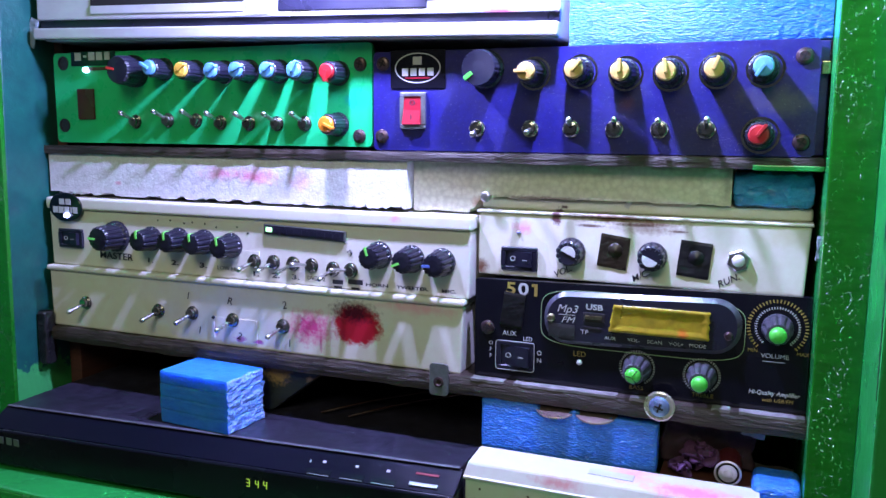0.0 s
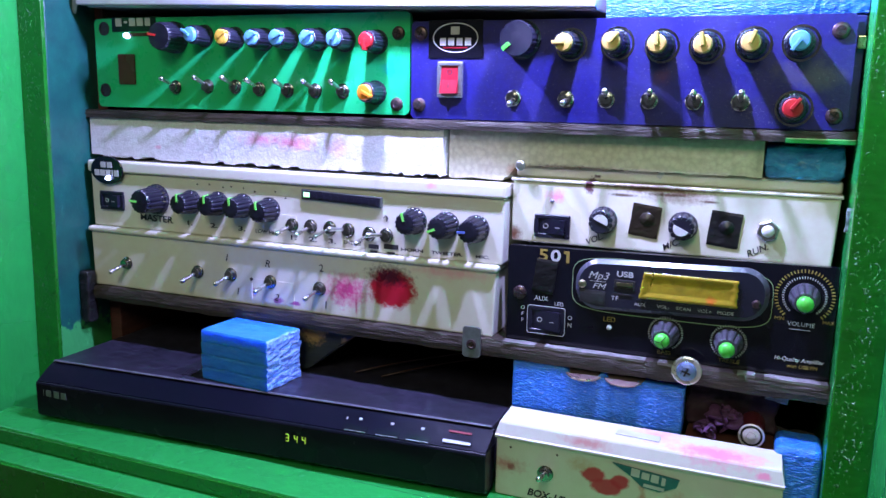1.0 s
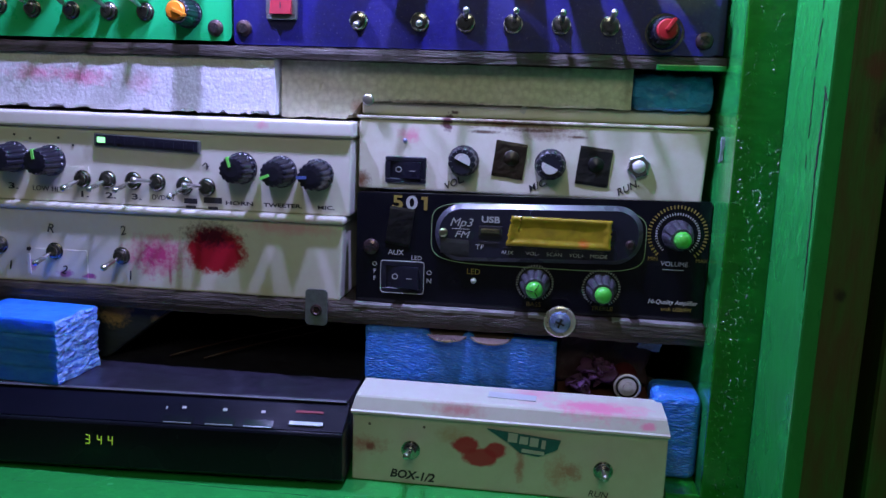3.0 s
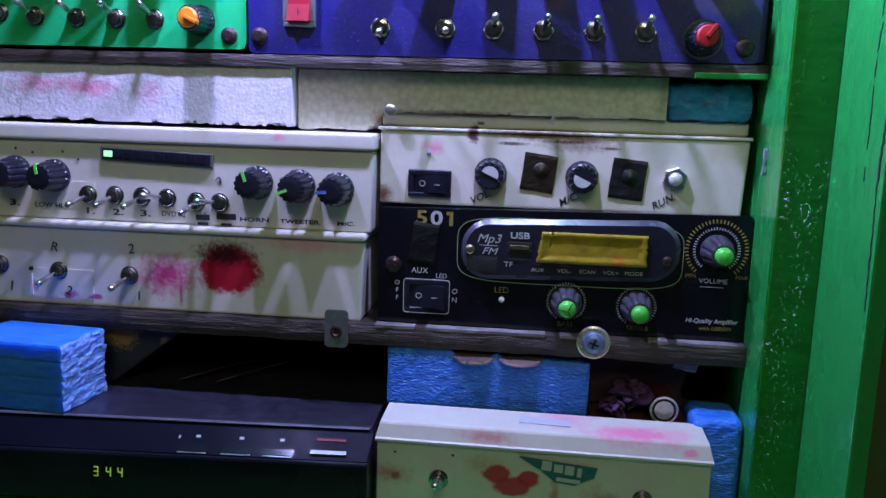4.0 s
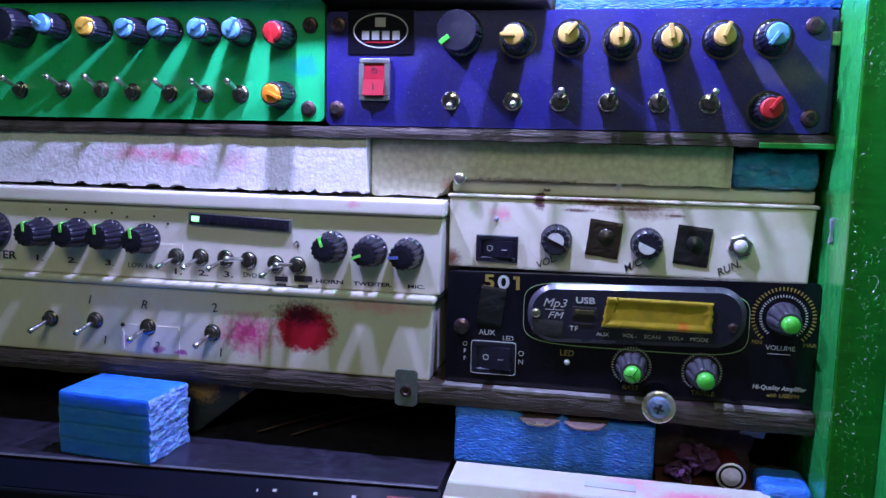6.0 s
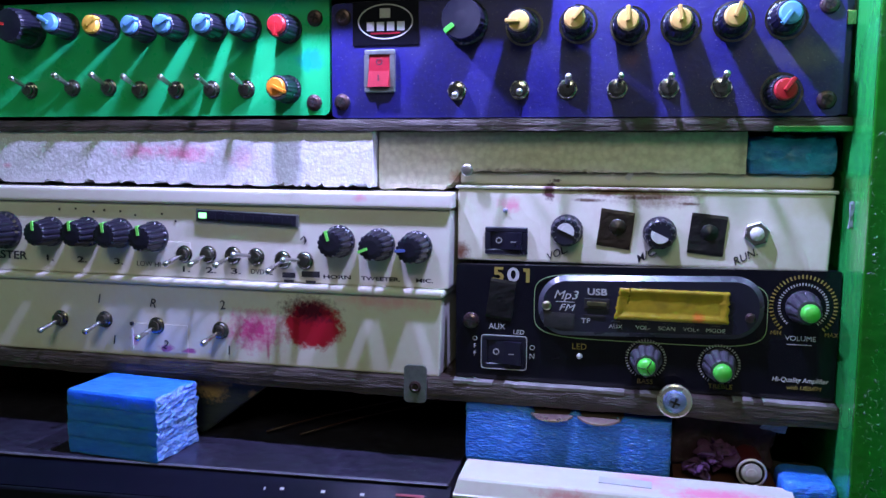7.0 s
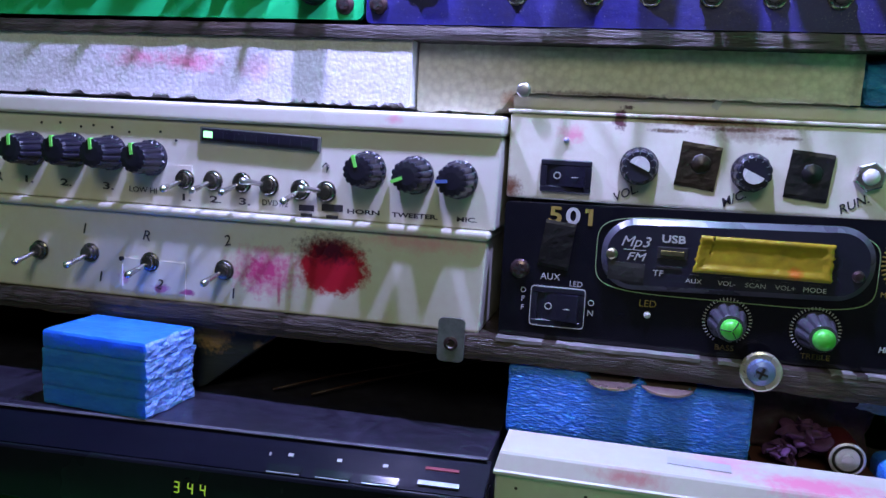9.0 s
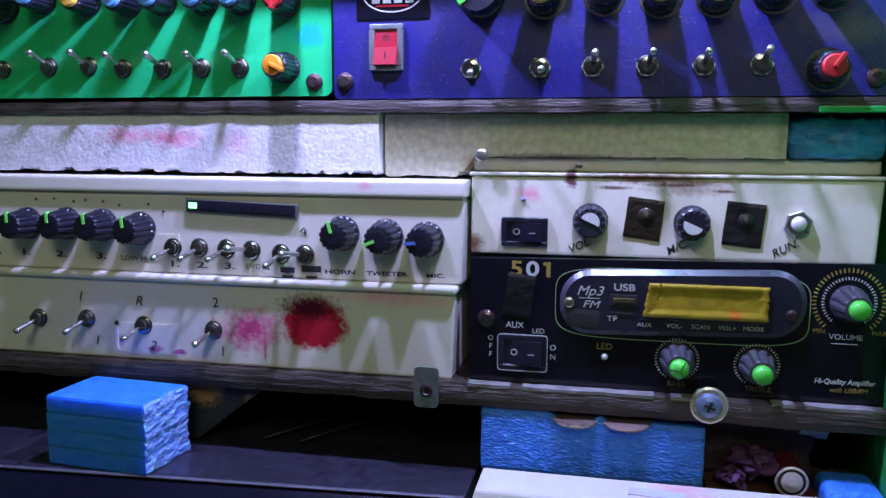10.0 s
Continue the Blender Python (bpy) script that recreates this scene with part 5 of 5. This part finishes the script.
part("terminal_rim", ring(0.0070, 0.9970, 0.0024, 0.0024, 0.5134, 0.0004, 28), "dark_screw", batt)

packer = part("wood_block", rough_slab(-0.031, 0.020, 0.5100, 0.60, 0.9441, 0.9893, 0.004, 0.0003, 90, seed=40), "dark_wood", None)
tagged(packer, "dark wooden packing block behind the white box", "wood block")
def crumple(centre, radius, base, seed):
    """A small crumpled scrap of thin cloth, resting at its base height."""
    bm = bmesh.new()
    bmesh.ops.create_icosphere(bm, subdivisions=5, radius=radius)
    for v in bm.verts:
        p = v.co / radius * 1.5 + Vector((seed, 0, 0))
        fold = 0.9 * abs(noise.noise(p * 0.9)) + 0.35 * abs(noise.noise(p * 2.1))
        v.co = v.co * (0.45 + fold) + noise.noise_vector(p * 1.4) * radius * 0.55
        v.co.z *= 0.8
    low = min(v.co.z for v in bm.verts)
    for v in bm.verts:
        v.co += Vector((centre[0], centre[1], base - low))
    return bm


ragged = part("rag", crumple((-0.0085, 0.5240), 0.0105, 0.9925, 3.0), "cloth", None, "", True)
tagged(ragged, "crumpled purple cloth scrap beside the battery", "rag", "cloth scraps")
scrap = part("rag", crumple((-0.0185, 0.5180), 0.0065, 0.9893, 8.0), "cloth", None, "", True)
tagged(scrap, "small crumpled purple cloth scrap", "rag", "cloth scraps")
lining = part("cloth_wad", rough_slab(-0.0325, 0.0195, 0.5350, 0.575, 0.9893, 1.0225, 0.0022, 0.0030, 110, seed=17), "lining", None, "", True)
tagged(lining, "dark purple cloth wad stuffed under the shelf", "cloth")
film = part("film_scrap", moved(rough_slab(-0.0065, 0.0065, -0.0004, 0.0, -0.0045, 0.0045, 0.0015, 0.0008, 200, seed=19), (0.0200, 0.5300, 1.0185), (20, 12, 0)), "tape_clear", None)
tagged(film, "small scrap of pale film under the shelf", "scrap")
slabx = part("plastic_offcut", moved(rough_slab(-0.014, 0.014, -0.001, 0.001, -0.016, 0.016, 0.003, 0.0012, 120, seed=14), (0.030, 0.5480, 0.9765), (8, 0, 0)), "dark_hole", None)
tagged(slabx, "dark plastic offcut behind the foam block", "scrap")

# white switch box with a chamfered lid
sb = thing("switch_box", (-0.058, 0.51, 0.944), "stained white plastic speaker switch box", "switch box", "rack units")
F = 0.4795
part("body", box(-0.1415, 0.0262, F + 0.001, 0.5060, 0.9440, 0.9835, 0.0012, None, 3), "lid", sb)
bm = bmesh.new()
prof = [(F - 0.0004, 0.9828), (F - 0.0014, 0.9834), (F - 0.0014, 0.9846), (F - 0.0004, 0.9852), (F + 0.0022, 0.9915), (F + 0.0030, 0.9924), (F + 0.0042, 0.9928), (0.5040, 0.9945), (0.5060, 0.9935), (0.5060, 0.9828)]
ends = []
for x, inset in ((-0.1420, 0), (-0.1412, 0), (0.0258, 0), (0.0266, 0)):
    ends.append([bm.verts.new((x + (0.0025 if x < 0 else -0.0025) * max(0, (z - 0.985) / 0.0095), y, z)) for y, z in prof])
for p, q in zip(ends, ends[1:]):
    for i in range(len(prof)):
        j = (i + 1) % len(prof)
        bm.faces.new((p[i], q[i], q[j], p[j]))
bm.faces.new(ends[0]), bm.faces.new(ends[-1])
part("lid", bm, "lid", sb, "white lid with pink ink stains")
for x, z in ((-0.1090, 0.9640), (-0.0060, 0.9615)):
    toggle((x, F + 0.001, z), sb, 12, 0)
part("foil_label", moved(box(-0.0130, 0.0130, -0.0035, 0.0035, -0.0002, 0.0004), (-0.0560, 0.4935, 0.9937), (4, 0, -3)), "silver", sb, "small worn silver label")
lb = bmesh.new()
pts = [(-0.0680, 0.9800), (-0.0290, 0.9765), (-0.0305, 0.9715), (-0.0400, 0.9668), (-0.0500, 0.9680), (-0.0570, 0.9735)]
fr, bk = [lb.verts.new((x, F - 0.0002, z)) for x, z in pts], [lb.verts.new((x, F + 0.0012, z)) for x, z in pts]
lb.faces.new(fr), lb.faces.new(bk[::-1])
for i in range(len(pts)):
    lb.faces.new((fr[i], fr[(i + 1) % 6], bk[(i + 1) % 6], bk[i]))
M["teal_label"] = surface("torn_teal_label", (0.02, 0.13, 0.14), (0.01, 0.07, 0.08), 0.5, 0, 300)
part("maker_label", lb, "teal_label", sb, "torn teal maker's label")
bars([(-0.0100, 0.0028, 0.0050, 0.0050), (-0.0040, 0.0022, 0.0045, 0.0042), (0.0015, 0.0020, 0.0045, 0.0048), (0.0065, 0.0015, 0.0022, 0.0048), (0.0015, -0.0035, 0.0120, 0.0020)], (-0.0445, F - 0.0002, 0.9728), "pale", sb, angle=4)
lettering("BOX-1/2", 0.0066, (-0.1080, F + 0.0008, 0.9490), "ink", sb, 3, "handwriting", slant=0.2, bold=0.0002)
lettering("RUN", 0.0050, (-0.0080, F + 0.0008, 0.9478), "ink", sb, 3, "handwriting", slant=0.2)
for x, z in ((-0.1320, 0.9770), (-0.1020, 0.9775)):
    part("chip_mark", moved(lathe([(0.0008, 0), (0.0006, 0.0003)], 8), (x, F + 0.001, z)), "dark_screw", sb)

# ---- video player on the sill ----
dvd = thing("disc_player", (-0.33, 0.55, 0.9442), "black disc player with a dusty top and lit digits", "disc player")


def player(profile, name, material, x0=-0.4945, x1=-0.1455, label=""):
    """An extrusion along the player's slightly turned front."""
    bm = bmesh.new()
    rows = []
    for x in (x0, x1):
        shift = 0.4415 + (x + 0.5040) * 0.067
        rows.append([bm.verts.new((x, shift + y, z)) for y, z in profile])
    for i in range(len(profile)):
        j = (i + 1) % len(profile)
        bm.faces.new((rows[0][i], rows[1][i], rows[1][j], rows[0][j]))
    bm.faces.new(rows[0]), bm.faces.new(rows[1])
    bmesh.ops.bevel(bm, geom=[e for e in bm.edges], offset=0.0005, segments=1, affect="EDGES")
    return part(name, bm, material, dvd, label)


player([(0.0185, 0.9480), (0.0185, 0.9875), (0.24, 0.9875), (0.24, 0.9480)], "top_cover", "dvd_top", label="dusty black steel cover")
player([(0.0030, 0.9475), (0.0, 0.9500), (0.0, 0.9745), (0.0010, 0.9758), (0.0180, 0.9758), (0.0180, 0.9475)], "front_panel", "dvd_face", -0.4960, -0.1435, "glossy black front panel")
player([(0.0010, 0.9760), (0.0130, 0.9838), (0.0180, 0.9868), (0.0180, 0.9760)], "key_strip", "dvd_strip", -0.4960, -0.1435, "sloping satin key strip")
# added strip: the cover edge's highlight as a lighter colour
player([(0.0160, 0.9869), (0.0160, 0.9880), (0.0186, 0.9880), (0.0186, 0.9869)], "cover_edge", "edge_highlight", label="pale strip painted as the highlight of the cover edge")
for x in (-0.49, -0.16):
    for y in (0.50, 0.66):
        part("foot", moved(lathe([(0.007, 0), (0.007, 0.0045)], 16), (x, y + 0.005, 0.9440), (-90, 0, 0)), "rubber", dvd)


def on_front(x, up, out=0.0003):
    return (x, 0.4415 + (x + 0.5040) * 0.067 - out, up)


bars([(-0.011, 0, 0.005, 0.005), (-0.004, 0, 0.005, 0.005), (0.004, 0, 0.005, 0.005), (0.011, 0, 0.005, 0.005)], on_front(-0.4800, 0.9680), "steel", dvd, "maker_bar")


def digit(ch, x):
    """Seven-bar digits as the player shows them."""
    on = {"3": "abgcd", "4": "fgbc", "5": "afgcd", "2": "abged"}[ch]
    w, h, s = 0.0022, 0.0024, 0.00045
    place = {"a": (0, h, w, s), "g": (0, 0, w, s), "d": (0, -h, w, s), "b": (w / 2, h / 2, s, h), "c": (w / 2, -h / 2, s, h), "f": (-w / 2, h / 2, s, h), "e": (-w / 2, -h / 2, s, h)}
    return bars([place[c] for c in on], on_front(x, 0.9652), "digit_glow", dvd, "lit_digit", 3)


for ch, x in (("3", -0.2815), ("4", -0.2750), ("4", -0.2690)):
    digit(ch, x)


def on_strip(x, f):
    """A place on the sloping key strip: f from its front edge to its back."""
    return Vector((x, 0.4415 + (x + 0.5040) * 0.067 + 0.001 + 0.012 * f, 0.9760 + 0.0078 * f))


def key(x, w, f, material, name, depth=0.0016, rise=0.0005):
    bm = box(-w / 2, w / 2, -depth / 2, depth / 2, -0.0004, rise)
    moved(bm, on_strip(x, f), (33, 0, 3.8))
    part(name, bm, material, dvd)


for x in (-0.2330, -0.2105, -0.1895):
    key(x, 0.0165, 0.22, "dvd_face", "key", 0.0035, 0.0010)
    key(x, 0.0150, 0.07, "steel", "key_edge", 0.0005, 0.0006)
    key(x + 0.0005, 0.0022, 0.75, "pale", "key_mark", 0.0016)
key(-0.2420, 0.0008, 0.70, "pale", "key_mark", 0.0016)
key(-0.1640, 0.0180, 0.30, "steel", "key", 0.0022, 0.0012)
key(-0.1640, 0.0150, 0.85, "red_mark", "key_mark", 0.0014)

# the blue foam stack on the player
stack = thing("foam_stack", (-0.325, 0.50, 0.9875), "stack of cut bright blue foam layers propping the shelf", "packing foam", "foam packing")
levels = [0.9881, 0.9972, 1.0065, 1.0155, 1.0250]
for i, (z0, z1) in enumerate(zip(levels, levels[1:])):
    o = (0.0003, -0.0003, 0.0001, -0.0002)[i]
    bm = rough_slab(-0.0300, 0.0300, -0.002, 0.036, z0, z1 + 0.0001, 0.0016, 0.0003, 170, seed=20 + i * 3)
    soften(bm, -0.0302, 0.0302, -0.0022, 0.0362, z0 - 0.0002, z1 + 0.0003, 0.0020 if i == 3 else 0.0002)
    for v in bm.verts:
        x, y = v.co.x, v.co.y
        if x > 0.024:  # the torn end
            x += 0.0014 * noise.noise(v.co * 260) + 0.0012 * noise.noise(v.co * 900) - 0.0003 * (3 - i)
        a = radians(-4)
        v.co.x, v.co.y = -0.3358 + x * math.cos(a) - y * math.sin(a) + o, 0.4745 + x * math.sin(a) + y * math.cos(a)
    layer = part("foam_layer", bm, "smooth_foam", stack)
    layer.data.materials.append(M["torn_foam"])
    for f in layer.data.polygons:
        if f.normal.x > 0.45:
            f.material_index = 1
bm = bmesh.new()
outline = [(-0.3400, 0.9878), (-0.3080, 0.9878), (-0.2640, 1.0228), (-0.3400, 1.0228)]
near = [bm.verts.new((x, 0.5205 + 0.10 * (x + 0.34), z)) for x, z in outline]
far = [bm.verts.new((x, 0.5405 + 0.10 * (x + 0.34), z)) for x, z in outline]
bm.faces.new(near), bm.faces.new(far[::-1])
for i in range(4):
    bm.faces.new((near[i], near[(i + 1) % 4], far[(i + 1) % 4], far[i]))
bmesh.ops.bevel(bm, geom=bm.edges[:], offset=0.0008, segments=2, affect="EDGES")
prop = part("wood_wedge", bm, "wedge_wood", None)
tagged(prop, "dark grey-green wooden wedge propping the shelf", "wedge")
for dx, lab in ((0.0, "red-brown cable lying behind the foam stack"), (0.022, "red-brown cable lying behind the foam stack")):
    pts = [(-0.27 + dx + 0.012 * i, 0.53 + 0.012 * i + 0.004 * math.sin(i * 0.8), 0.9895 + 0.0012 * i) for i in range(13)]
    cb = part("cable", tube(pts, 0.0007), "cable", None, "", True)
    tagged(cb, lab, "cable", "loose cables")

# ---- above the panels ----
top = thing("silver_deck", (-0.30, 0.56, 1.2480), "silver plastic media deck lying over the mixer", "media deck")
TILT = 1.6
deck_parts = [
    ("case", box(-0.2000, 0.2000, 0.006, 0.14, 0.0, 0.075, 0.001), "silver"),
    ("lower_lip", box(-0.2010, 0.2010, -0.004, 0.004, 0.0008, 0.0088, 0.0012), "silver"),
    ("face", box(-0.2010, 0.2010, 0.0, 0.006, 0.0150, 0.075, 0.0012), "silver"),
    ("groove", box(-0.2005, 0.2005, 0.0025, 0.006, 0.0092, 0.0148), "black"),
    ("tray_slot", box(-0.1480, -0.0150, -0.0004, 0.003, 0.0245, 0.0290), "dark_hole"),
    ("tray_lip", box(-0.1480, -0.0150, -0.0010, 0.003, 0.0185, 0.0243, 0.0005), "silver"),
    ("latch", box(-0.0130, 0.0060, -0.0008, 0.003, 0.0160, 0.0230, 0.0006), "silver"),
    ("display", box(0.0120, 0.1180, -0.0008, 0.003, 0.0180, 0.0520, 0.0006), "module"),
    ("slot", box(0.1160, 0.1500, -0.0005, 0.003, 0.0225, 0.0235), "dark_hole"),
]
for name, bm, material in deck_parts:
    part(name, moved(bm, (-0.3000, 0.5130, 1.2505), (0, TILT, 0)), material, top)
sheet2 = part("foam_sheet", rough_slab(-0.0965, 0.0455, 0.5290, 0.545, 1.2412, 1.330, 0.0030, 0.0004, 260, seed=30), "sheet_foam", None)
tagged(sheet2, "light blue packing foam sheet above the blue panel", "packing foam", "foam packing")
